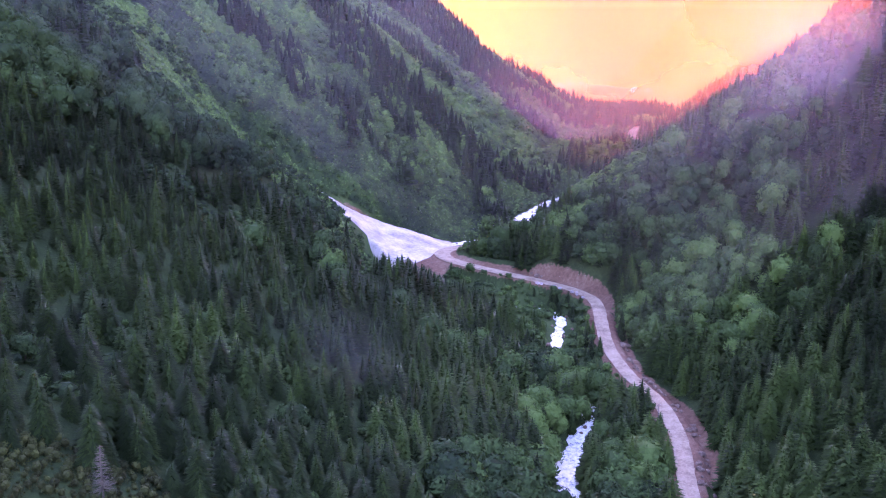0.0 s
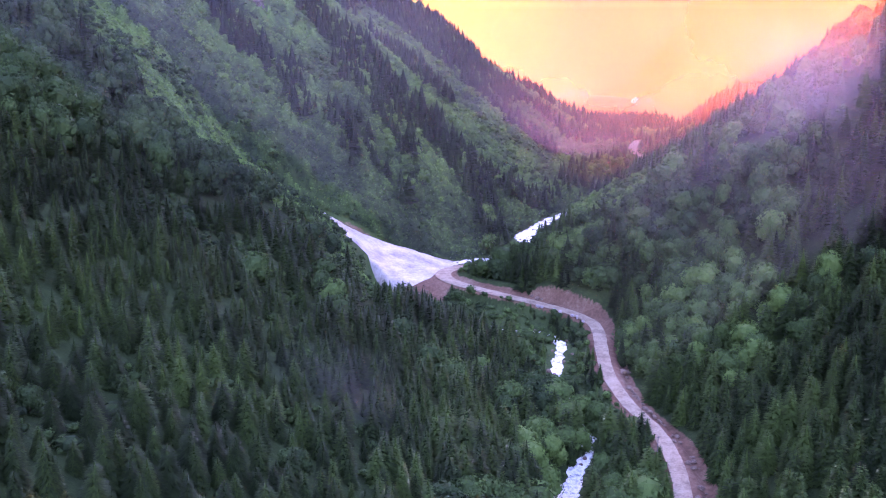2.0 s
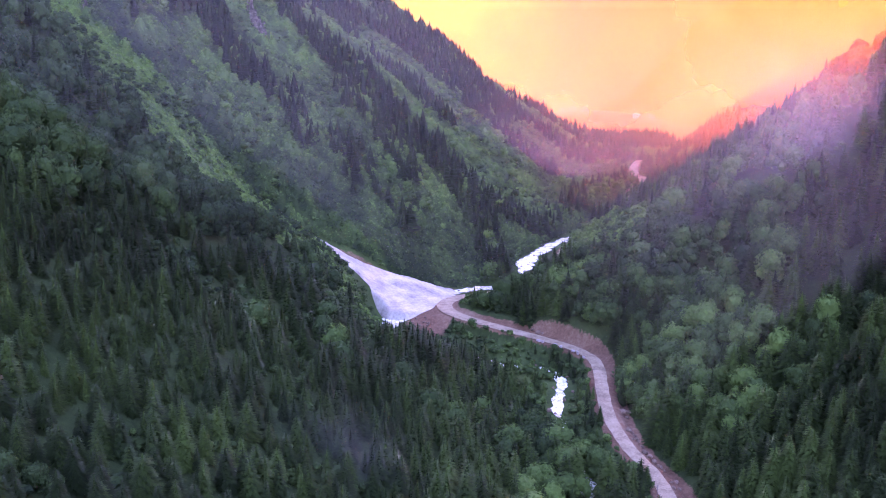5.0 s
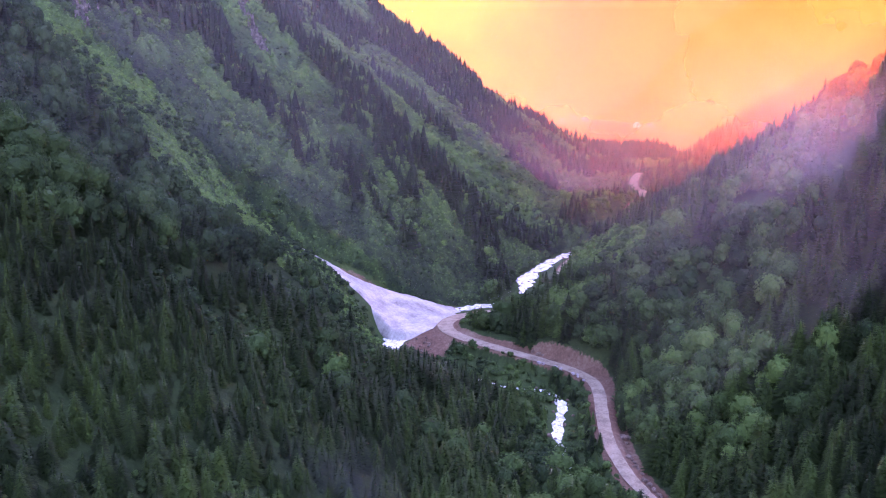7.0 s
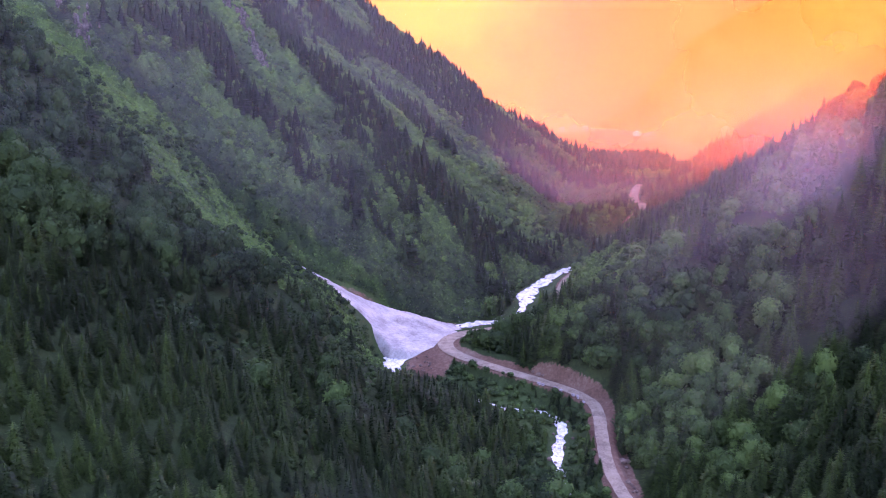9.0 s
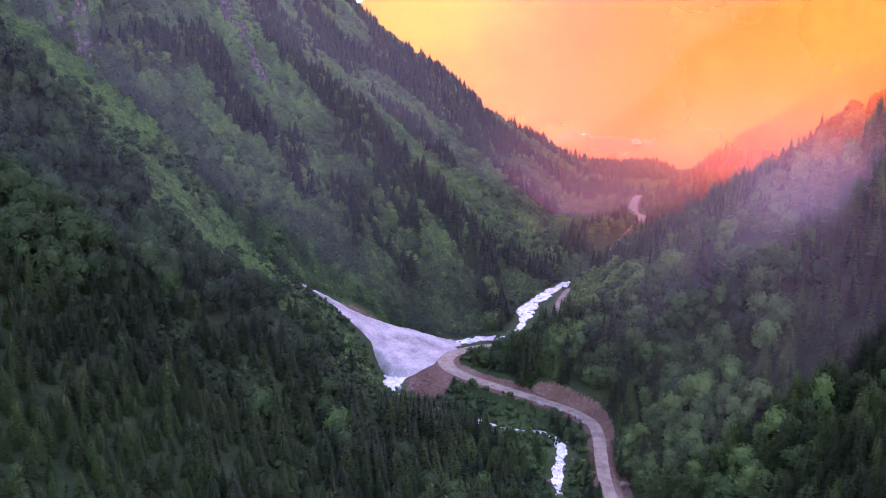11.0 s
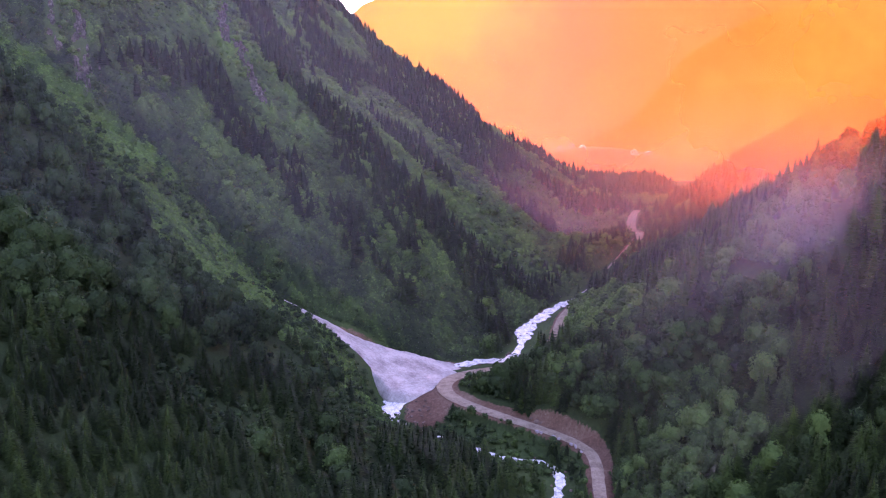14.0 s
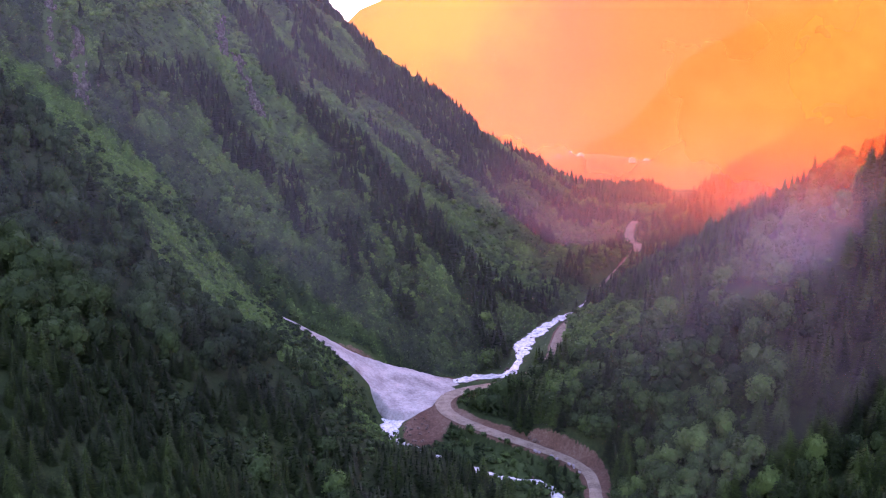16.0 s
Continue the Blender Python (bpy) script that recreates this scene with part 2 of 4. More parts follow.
def slopes(x, y):
    """The raw mountain sides, before river and road are cut."""
    floor = np.interp(y, [-800, 150, 300, 445, 520, 620, 690, 735, 845, 1130, 1300, 1700, 2300, 5000], [-175, -147, -134, -122, -118, -116, -110, -100, -66, -46, -40, -60, -220, -320])
    floor = floor + 58 * np.exp(-((x - 260) / 230) ** 2 - ((y - 1585) / 80) ** 2)
    # near left side
    za = np.interp(y, [-800, 100, 200, 300, 400, 560, 5000], [-64, -64, -67, -60, -61, -62, -62])
    sl = np.interp(y, [-800, 200, 300, 400, 5000], [0.5, 0.52, 0.60, 0.65, 0.65])
    rise = np.where(y < 600, 0, 0.50 * np.minimum(y - 600, 250) + 0.24 * np.clip(y - 850, 0, 440) - 0.75 * np.clip(y - 1290, 0, 4000))
    left = za - sl * (x + 86) + rise - 8 * smoothstep(585, 610, y)
    left += 0.32 * np.sqrt(np.clip(-x - 180, 0, None) ** 2 + 30 ** 2) - 9.6
    left += 13 * smoothstep(-40, -190, x) * smoothstep(900, 1120, y)
    left += 13 * smoothstep(-70, -150, x) * smoothstep(1000, 1200, y) - 16 * np.exp(-((x - 70) / 75) ** 2) * smoothstep(950, 1200, y)
    gully = np.interp(x, [-255, -200, -165, -145, -125], [14, 14, 8, 6, 15])
    left -= gully * np.exp(-((y - np.interp(x, [-330, -255, -194, -160, -125], [662, 636, 624, 606, 597])) / np.interp(x, [-200, -125], [12, 23])) ** 2) * smoothstep(60, -20, x)
    yc = crest_y(x)
    left += np.interp(x, LIFT_X, LIFT_Z) * np.clip((y - 340) / (yc - 340), 0, 1) * smoothstep(yc + 48, yc + 2, y)
    left -= 26 * np.exp(-((y - 510) / 52) ** 2) * smoothstep(-90, -40, x)
    left -= 6 * np.exp(-((y - 565) / 24) ** 2) * smoothstep(-160, -115, x)
    left -= 16 * np.exp(-((y - 610) / 26) ** 2) * smoothstep(-70, -25, x) * smoothstep(60, 20, x)
    u = 0.61 * x + 0.79 * y
    ribs = (vnoise(u / 42, (0.79 * x - 0.61 * y) / 260, 3) - 0.5)
    left += ribs * 22 * smoothstep(610, 680, y) + (vnoise(x / 55, y / 55) - 0.5) * 8
    # right side
    xr = np.interp(y, [-800, 100, 235, 330, 400, 450, 490, 540, 600, 670, 735, 845, 1126, 1300, 1700, 5000], [80, 98, 100, 108, 106, 96, 46, 40, 56, 76, 106, 203, 288, 330, 420, 900])
    ridge = np.interp(x, [180, 213, 230, 250, 262, 272, 285, 330, 420], [762, 742, 720, 680, 635, 590, 540, 480, 440])
    past = y - ridge
    right = floor + 3 + 0.72 * (x - xr) + 0.16 * np.clip(x - 200, 0, None) + (vnoise(x / 60 + 9, y / 60) - 0.5) * 9
    right += np.interp(y, [380, 430, 480, 550, 620, 700, 760], [0, 6, 0, -6, -14, -13, -8]) * smoothstep(110, 190, x)
    right -= 0.85 * (0.5 * (past + np.sqrt(past * past + 24 ** 2)) - 4)
    right -= 10 * np.exp(-((x - 86) / 13) ** 2 - ((y - 628) / 34) ** 2)
    # the farther spur, deep in the sunlit haze
    spur = floor + 3 + 0.62 * (x - xr) - 0.9 * np.clip(930 - y, 0, None) - 0.45 * np.clip(y - 1010, 0, None) + (vnoise(x / 50 + 3, y / 70) - 0.5) * 14
    right = np.maximum(right, spur) - 0.25 * np.clip(x - 700, 0, None) - 900 * smoothstep(1550, 2200, y)
    z = smax(smax(left, right, 7.0), floor + (vnoise(x / 22, y / 22) - 0.5) * 3, 5.0)
    return z


def fan_mask(x, y):
    return np.exp(-(((x + 11) / 15) ** 2 + ((y - 532) / 26) ** 2))


def terrain(x, y, cut=True):
    x, y = np.asarray(x, float), np.asarray(y, float)
    z = slopes(x, y)
    if not cut:
        return z
    for line, w0, w1, dz in ((RIVER_LINE, 5.0, np.where(y > 512, 26.0, 16.0), -1.2), (RIVER_UP_LINE, 6.0, 16.0, -1.2), (ROAD_LINE, 5.6, 9.6, -0.45)):
        d, zl, _ = near_line(line, x, y)
        z = z + (zl + dz - z) * (1 - smoothstep(w0, w1, d))
    # the steep cut above the road along the bend
    d, zl, side = near_line(ROAD_LINE, x, y)
    w = (side > 0) * smoothstep(425, 450, y) * smoothstep(600, 585, y) * smoothstep(34, 14, d)
    cutz = zl + np.interp(x, [0, 25, 50], [2.6, 3.2, 4.4]) * smoothstep(4.9, 12.5, d) + (vnoise(x / 9, y / 9, 2) - 0.5) * 0.9 * smoothstep(5, 9, d)
    z = z + w * (np.maximum(z, cutz) - z)
    # stones and earth tipped from the road down to the stream
    d, zl, _ = near_line(ROAD_LINE, x, y)
    m = smoothstep(0.22, 0.5, fan_mask(x, y))
    tip = -111.3 - 0.42 * np.clip(d - 4.5, 0, None) + (vnoise(x / 5, y / 5, 3) - 0.5) * 2.0
    return z + m * (np.maximum(z, tip) - z) * (d > 4.4)


def axis(*runs):
    out = []
    for a, b, s in runs:
        out.append(np.linspace(a, b, max(2, int(round(abs(b - a) / s)) + 1))[:-1])
    return np.concatenate(out + [[runs[-1][1]]])


GX = axis((-1500, -500, 60), (-500, -240, 10), (-240, -60, 4.5), (-60, 100, 1.9), (100, 300, 4.0), (300, 700, 12), (700, 2600, 60))
GY = axis((-900, 60, 60), (60, 250, 5), (250, 430, 2.7), (430, 610, 1.9), (610, 660, 2.7), (660, 900, 4.5), (900, 1500, 10), (1500, 4900, 50))
gx, gy = np.meshgrid(GX, GY, indexing="ij")
gz = terrain(gx, gy)
road_d, road_z, road_side = near_line(ROAD_LINE, gx, gy)
# bare earth: the cut bank above the road, the spill below it, and the tipped fan at the bend
bank = (1 - smoothstep(6.5, 11.5 + 4 * (vnoise(gx / 14, gy / 14, 2) - 0.4), road_d)) * (road_side > 0) * smoothstep(420, 440, gy) * smoothstep(600, 570, gy)
bank = np.maximum(bank, (1 - smoothstep(9, 16, road_d)) * (road_side > 0) * smoothstep(255, 275, gy) * smoothstep(460, 400, gy))
bank = np.maximum(bank, (1 - smoothstep(5, 8, road_d)) * 0.75)
fan = fan_mask(gx, gy)
# Soil strip above the snow's upper edge, also painting in its undercut shadow.
rim_soil_shade = np.abs(gy - np.interp(gx, [-135, -119, -65, 0, 62], [593, 596, 611, 629, 627]))
rim_soil_shade = (1 - smoothstep(1.5, 5.5, rim_soil_shade)) * (gx > -135) * (gx < 15)
scar = 0.62 * np.exp(-(((gx - 97) / 9) ** 2 + ((gy - 540) / 16) ** 2))
inner = 0.45 * np.exp(-(((gx - 22) / 22) ** 2 + ((gy - 560) / 26) ** 2)) * (road_side > 0)
soil = np.clip(np.maximum(np.maximum(np.maximum(bank, inner), fan * 1.5), np.maximum(rim_soil_shade * 0.55, scar)), 0, 1)
stream_d = near_line(RIVER_LINE, gx, gy)[0]
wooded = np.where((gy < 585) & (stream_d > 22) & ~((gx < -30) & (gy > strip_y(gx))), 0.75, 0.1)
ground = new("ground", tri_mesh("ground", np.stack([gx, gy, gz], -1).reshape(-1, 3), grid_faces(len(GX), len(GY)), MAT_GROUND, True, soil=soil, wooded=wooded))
tagged(ground, "steep green mountain valley sides with bare earth along the road", "ground", kind="structure")


def ribbon(name, line, width, material, lift, rough, across=6, crown=0.0):
    """A strip along a line, its width and edges uneven."""
    t = np.gradient(line[:, :2], axis=0)
    t /= np.linalg.norm(t, axis=1)[:, None]
    n = np.stack([t[:, 1], -t[:, 0]], 1)
    k = np.linspace(-1, 1, across)
    s = np.arange(len(line))
    half = np.interp(s, np.linspace(0, len(line) - 1, len(width)), width) / 2
    verts = np.zeros((len(line), across, 3))
    for j, q in enumerate(k):
        wob = 1 + rough * (vnoise(s * 0.45 + 40 * (q > 0), np.full(len(s), 3.3)) - 0.5) * 2 * abs(q)
        verts[:, j, :2] = line[:, :2] + n * (q * half * wob)[:, None]
        verts[:, j, 2] = line[:, 2] + lift + crown * (1 - q * q) + (vnoise(verts[:, j, 0] / 2.5, verts[:, j, 1] / 2.5) - 0.5) * (rough if rough > 0.5 else 0.0)
    return tri_mesh(name, verts.reshape(-1, 3), grid_faces(len(line), across), material, True)


road = tagged(new("road", ribbon("road", spline(ROAD, 1.5), [6.5, 6.5, 6.4, 6.4, 7.2, 9.5, 11.5, 10, 7.5, 10.5, 10, 9, 9], MAT_ROAD, 0.12, 0.12, 8, 0.12)), "pale dusty gravel mountain road", "road", kind="structure")
river = tagged(new("river", ribbon("river", spline(RIVER, 1.5), [7, 7, 7, 7, 8, 10, 6, 5, 5, 6, 10, 13], MAT_WATER, -0.3, 0.9, 11)), "white foaming mountain stream", "river", kind="structure")
river_upper = tagged(new("river_upper", ribbon("river_upper", spline(RIVER_UP, 1.5), [9, 11, 12, 10, 5, 7, 15, 9, 14, 8, 11, 4, 6, 3, 4, 4, 5, 5], MAT_WATER, -0.3, 0.9, 11)), "white foaming mountain stream above the snow bridge", "river", kind="structure")


def snow_field():
    """The avalanche cone that fills the side gully and bridges the stream."""
    xs, ys = axis((-135, 62, 1.6)), axis((505, 660, 1.6))
    x, y = np.meshgrid(xs, ys, indexing="ij")
    # upper and lower border of the cone along x
    top = np.interp(x, [-135, -119, -65, 0, 40, 62], [591, 594, 607, 626, 622, 612]) + (vnoise(x / 9, y * 0 + 2) - 0.5) * 3
    bottom = np.interp(x, [-135, -119, -65, -38, -28, -12, 2, 30, 62], [590, 591, 581, 549, 546, 556, 574, 597, 610]) + (vnoise(x / 7, y * 0 + 8) - 0.5) * 4
    m = np.minimum(np.minimum(top - y, y - bottom), (8 - x) * 0.5 + (vnoise(x / 6, y / 6) - 0.5) * 5)
    z_top = np.interp(x, [-135, -119, -60, -38, -12, 0, 12], [-42, -55, -91.5, -100.5, -109.5, -114.5, -115.5])
    z_low = np.interp(x, [-135, -119, -90, -57, -38, -28, -12, 2], [-42, -55, -74, -96.5, -112, -115, -115, -114.5])
    z = z_low + (z_top - z_low) * np.clip((y - bottom) / np.maximum(top - bottom, 1.0), 0, 1)
    bed = terrain(x, y)
    z = np.maximum(z - 1.2 * np.exp(-np.clip(m, 0, None) * 0.8), bed + 0.3) + (vnoise(x / 6, y / 6, 3) - 0.5) * 1.4 + 1.3 * (vnoise(x / 24 + 5, y / 14, 2) - 0.5)
    sunk = smoothstep(1.0, -4.5, m)
    z = z + sunk * (bed - 6.0 - z)
    ok = m > -5.0
    idx = np.full(x.shape, -1)
    idx[ok] = np.arange(ok.sum())
    f = grid_faces(len(xs), len(ys))
    f = idx.ravel()[f]
    f = f[(f >= 0).all(1)]
    return tri_mesh("snow_field", np.stack([x, y, z], -1)[ok], f, MAT_SNOW, True)


snow = tagged(new("snow_field", snow_field()), "dirty old avalanche snow bridging the stream", "snow", kind="structure")

# ---- mist, and tinted sheets standing in for haze ----
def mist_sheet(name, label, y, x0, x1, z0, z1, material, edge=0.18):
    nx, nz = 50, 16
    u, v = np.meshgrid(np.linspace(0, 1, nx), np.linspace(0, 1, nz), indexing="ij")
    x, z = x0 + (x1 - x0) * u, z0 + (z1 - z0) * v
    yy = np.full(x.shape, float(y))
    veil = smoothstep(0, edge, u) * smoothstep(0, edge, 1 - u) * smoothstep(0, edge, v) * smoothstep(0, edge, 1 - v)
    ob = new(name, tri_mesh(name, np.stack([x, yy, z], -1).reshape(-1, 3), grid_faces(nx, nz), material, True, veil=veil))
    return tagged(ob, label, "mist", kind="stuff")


# Orange and violet of evening light and flare are painted into the haze colours.
MIST_RIGHT = mist_material("violet_tint_haze", (0.90, 0.68, 0.74), 0.027, 0.060, -115, 20, 0.010)
MIST_EDGE = mist_material("edge_tint_haze", (1.0, 0.26, 0.01), 0.0, 0.46, 8, 88, 0.012)
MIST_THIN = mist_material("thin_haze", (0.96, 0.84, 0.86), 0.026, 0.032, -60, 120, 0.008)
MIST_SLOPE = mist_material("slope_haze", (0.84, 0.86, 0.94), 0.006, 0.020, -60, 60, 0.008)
MIST_SUN_TINT = mist_material("sun_tint_haze", (1.0, 0.29, 0.055), 0.16, 0.50, -70, 50, 0.006)
MIST_NOTCH = mist_material("notch_tint_haze", (1.0, 0.44, 0.40), 0.20, 0.0, -50, 80, 0.012)
MIST_LOW = mist_material("saddle_tint_haze", (1.0, 0.34, 0.08), 0.50, 0.0, -40, 200, 0.006)
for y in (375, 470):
    mist_sheet("haze", "violet-tinted sheet standing in for evening haze over the forested spur", y, 35, 560, -170, 88, MIST_RIGHT, 0.22)
mist_sheet("haze", "orange-tinted sheet painting sunlit haze on the spur's crest", 500, 130, 560, -60, 230, MIST_EDGE, 0.25)
mist_sheet("haze", "faint bluish-tinted sheet standing in for haze before the wooded spur", 395, -420, 20, -110, 330, MIST_SLOPE, 0.2)
mist_sheet("haze", "thin violet-tinted sheet standing in for haze behind the grassy crest", 628, -460, 190, -190, 420, MIST_THIN, 0.2)
mist_sheet("haze", "thin violet-tinted sheet standing in for haze along the far mountainside", 880, -460, 230, -190, 480, MIST_THIN, 0.2)
mist_sheet("haze", "orange-tinted sheet painting sunlit haze in the upper valley", 800, 40, 1260, -200, 470, MIST_SUN_TINT, 0.18)
mist_sheet("haze", "tinted sheet painting lilac evening haze in the notch of the valley", 900, 0, 285, -150, 100, MIST_NOTCH, 0.35)
mist_sheet("haze", "tinted sheet painting pink evening haze in the saddle", 1340, -300, 1300, -260, 190, MIST_LOW, 0.15)


# ---- distant ranges, sunlit haze painted on them as emission ----
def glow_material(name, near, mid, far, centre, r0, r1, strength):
    """Emission standing in for sunlit far haze: yellow towards the sun, orange away from it."""
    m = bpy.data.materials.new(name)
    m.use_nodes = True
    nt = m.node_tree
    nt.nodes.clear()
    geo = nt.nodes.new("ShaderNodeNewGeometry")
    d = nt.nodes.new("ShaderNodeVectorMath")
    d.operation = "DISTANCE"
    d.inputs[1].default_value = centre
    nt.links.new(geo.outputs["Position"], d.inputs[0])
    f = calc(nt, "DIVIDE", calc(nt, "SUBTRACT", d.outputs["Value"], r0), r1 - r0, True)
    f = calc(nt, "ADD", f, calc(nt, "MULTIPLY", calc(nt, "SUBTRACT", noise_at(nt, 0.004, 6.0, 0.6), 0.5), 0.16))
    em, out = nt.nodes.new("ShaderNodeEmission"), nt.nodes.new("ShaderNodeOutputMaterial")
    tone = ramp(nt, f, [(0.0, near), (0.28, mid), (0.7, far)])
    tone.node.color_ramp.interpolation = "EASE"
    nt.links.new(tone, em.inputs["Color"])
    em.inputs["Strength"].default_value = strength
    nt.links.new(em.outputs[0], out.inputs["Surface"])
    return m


def far_range(name, label, y, xs, crest, depth, rough, material):
    """A mountain range: front and back slopes under a crest line."""
    x = np.linspace(xs[0], xs[-1], 160)
    v = np.linspace(-1, 1, 33)
    X, Vv = np.meshgrid(x, v, indexing="ij")
    top = np.interp(X, xs, crest)
    n = vnoise(X / 260 + y, Vv * 3 + 5, 5) - 0.5
    Z = -120 + (top + 120) * (1 - np.abs(Vv)) + n * rough * (1 - 0.75 * (1 - np.abs(Vv))) * 2
    Y = y + Vv * depth + 60 * (vnoise(X / 300, Vv + 9) - 0.5)
    return tagged(new(name, tri_mesh(name, np.stack([X, Y, Z], -1).reshape(-1, 3), grid_faces(160, 33), material, True)), label, "mountain", kind="structure")


# The ranges glow by themselves in place of haze lit by the sun.
GLOW_FAR = glow_material("far_haze_glow", (1.0, 0.42, 0.045), (1.0, 0.186, 0.044), (1.0, 0.098, 0.026), (-150, 4300, 620), 100, 3240, 0.20)
GLOW_MID = glow_material("mid_haze_glow", (1.0, 0.15, 0.006), (1.0, 0.118, 0.004), (1.0, 0.096, 0.003), (0, 2300, 400), 400, 2540, 0.19)
far_range("backdrop_far", "far mountainside with yellow evening haze painted as its own glow", 4500, [-1500, -900, -430, -70, 500, 1500, 3500], [-100, 160, 600, 735, 860, 880, 600], 700, 60, GLOW_FAR)
far_range("backdrop_mid", "mountain shoulder with orange evening haze painted as its own glow", 2400, [200, 512, 673, 860, 1127, 1500, 2400], [-100, 27, 215, 310, 383, 520, 600], 500, 30, GLOW_MID)

# ---- trees ----
def spruce_shape(rng, branches, fat=1.0):
    """A spruce one unit high: drooping sprays set in a spiral, shorter towards the tip, round a dark inner cone."""
    V, F = [], []
    R = 0.25 * rng.uniform(0.85, 1.2)
    lob = rng.uniform(0, 6.28)
    for i in range(branches):
        u = (i + rng.uniform(0, 1)) / branches
        h = 0.05 + 0.93 * (1 - math.sqrt(1 - 0.985 * u))
        a = i * 2.39996 + rng.uniform(-0.4, 0.4)
        r = (R * (1 - h) ** 0.66 + 0.012) * rng.uniform(0.70, 1.18) * (1 + 0.13 * math.sin(2 * a + lob))
        w = fat * (0.20 * r + 0.012) * rng.uniform(0.7, 1.3)
        drop = r * rng.uniform(0.42, 0.95)
        c, s = math.cos(a), math.sin(a)
        k, m, zb = len(V), rng.uniform(0.30, 0.50) * r, h + 0.03
        V += [(m * c - w * s, m * s + w * c, zb - drop * 0.55 - 0.012), (m * c + w * s, m * s - w * c, zb - drop * 0.55 - 0.012), (r * c, r * s, zb - drop * 0.85)]
        F.append((k, k + 1, k + 2))
    k, n = len(V), 7
    for i in range(n):
        V.append((0.60 * R * math.cos(6.2832 * i / n), 0.60 * R * math.sin(6.2832 * i / n), 0.05))
    V.append((0, 0, 0.90))
    F += [(k + i, k + (i + 1) % n, k + n) for i in range(n)]
    return np.array(V), np.array(F)


_p = (1 + 5 ** 0.5) / 2
ICO_V = np.array([(-1, _p, 0), (1, _p, 0), (-1, -_p, 0), (1, -_p, 0), (0, -1, _p), (0, 1, _p), (0, -1, -_p), (0, 1, -_p), (_p, 0, -1), (_p, 0, 1), (-_p, 0, -1), (-_p, 0, 1)]) / math.sqrt(1 + _p * _p)
ICO_F = np.array([(0, 11, 5), (0, 5, 1), (0, 1, 7), (0, 7, 10), (0, 10, 11), (1, 5, 9), (5, 11, 4), (11, 10, 2), (10, 7, 6), (7, 1, 8), (3, 9, 4), (3, 4, 2), (3, 2, 6), (3, 6, 8), (3, 8, 9), (4, 9, 5), (2, 4, 11), (6, 2, 10), (8, 6, 7), (9, 8, 1)])


def crown_shape(rng, cards, size, lumps=9, wide=0.40, low=0.16, cores=99):
    """A broadleaf crown one unit high: leaf sprays over several uneven lumps that make a dome."""
    cs = [(0.0, 0.0, 0.62, wide * 0.80)]
    for i in range(lumps):
        a, h = 6.2832 * (i + rng.uniform(-0.3, 0.3)) / lumps * 2.0, low + 0.10 + (0.62 - low) * ((i * 0.618) % 1.0)
        rr = wide * rng.uniform(0.42, 0.62) * math.sqrt(max(0.1, 1.05 - ((h - low) / (1.02 - low)) ** 2))
        cs.append((rr * math.cos(a), rr * math.sin(a), h, wide * rng.uniform(0.36, 0.52)))
    V, F = [], []
    area = np.array([c[3] ** 2 for c in cs])
    which = rng.choice(len(cs), cards, p=area / area.sum())
    for i in which:
        cx, cy, cz, cr = cs[i]
        d = rng.normal(size=3)
        d[2] = d[2] * 0.9 + 0.35
        d /= np.linalg.norm(d)
        p = np.array((cx, cy, cz)) + d * cr * rng.uniform(0.86, 1.05)
        n = d + rng.normal(size=3) * 0.28
        n /= np.linalg.norm(n)
        t = np.cross(n, rng.normal(size=3))
        t /= np.linalg.norm(t)
        e = np.cross(n, t)
        q = size * rng.uniform(0.6, 1.35)
        k = len(V)
        V += [tuple(p - t * q - e * q * 0.5), tuple(p + t * q - e * q * 0.5), tuple(p + e * q * 0.9 - n * q * 0.3)]
        F.append((k, k + 1, k + 2))
    V, F = np.array(V), np.array(F)
    for cx, cy, cz, cr in cs[:cores]:
        F = np.concatenate([F, ICO_F + len(V)])
        V = np.concatenate([V, ICO_V * cr * 0.82 * rng.uniform(0.85, 1.1, (12, 1)) + (cx, cy, cz)])
    return V, F


def trunk_shape(rng, radius, top, sides=7, limbs=0, reach=0.28):
    V, F = [], []

    def limb(p0, p1, r0, r1):
        d = np.array(p1) - np.array(p0)
        d /= np.linalg.norm(d)
        a = np.cross(d, (0.2, 0.97, 0.1))
        a /= np.linalg.norm(a)
        b = np.cross(d, a)
        k = len(V)
        for p, r in ((p0, r0), (p1, r1)):
            for i in range(sides):
                q = 6.2832 * i / sides
                V.append(tuple(np.array(p) + (a * math.cos(q) + b * math.sin(q)) * r))
        for i in range(sides):
            j = (i + 1) % sides
            F.extend([(k + i, k + j, k + sides + j), (k + i, k + sides + j, k + sides + i)])

    bend = (rng.uniform(-0.02, 0.02), rng.uniform(-0.02, 0.02), top * 0.5)
    limb((0, 0, -0.05), bend, radius, radius * 0.7)
    limb(bend, (0, 0, top), radius * 0.7, radius * 0.15)
    for i in range(limbs):
        a, h = rng.uniform(0, 6.28), rng.uniform(0.25, 0.6)
        limb((0, 0, h), (reach * math.cos(a), reach * math.sin(a), h + rng.uniform(0.12, 0.28)), radius * 0.4, radius * 0.1)
    return np.array(V), np.array(F)


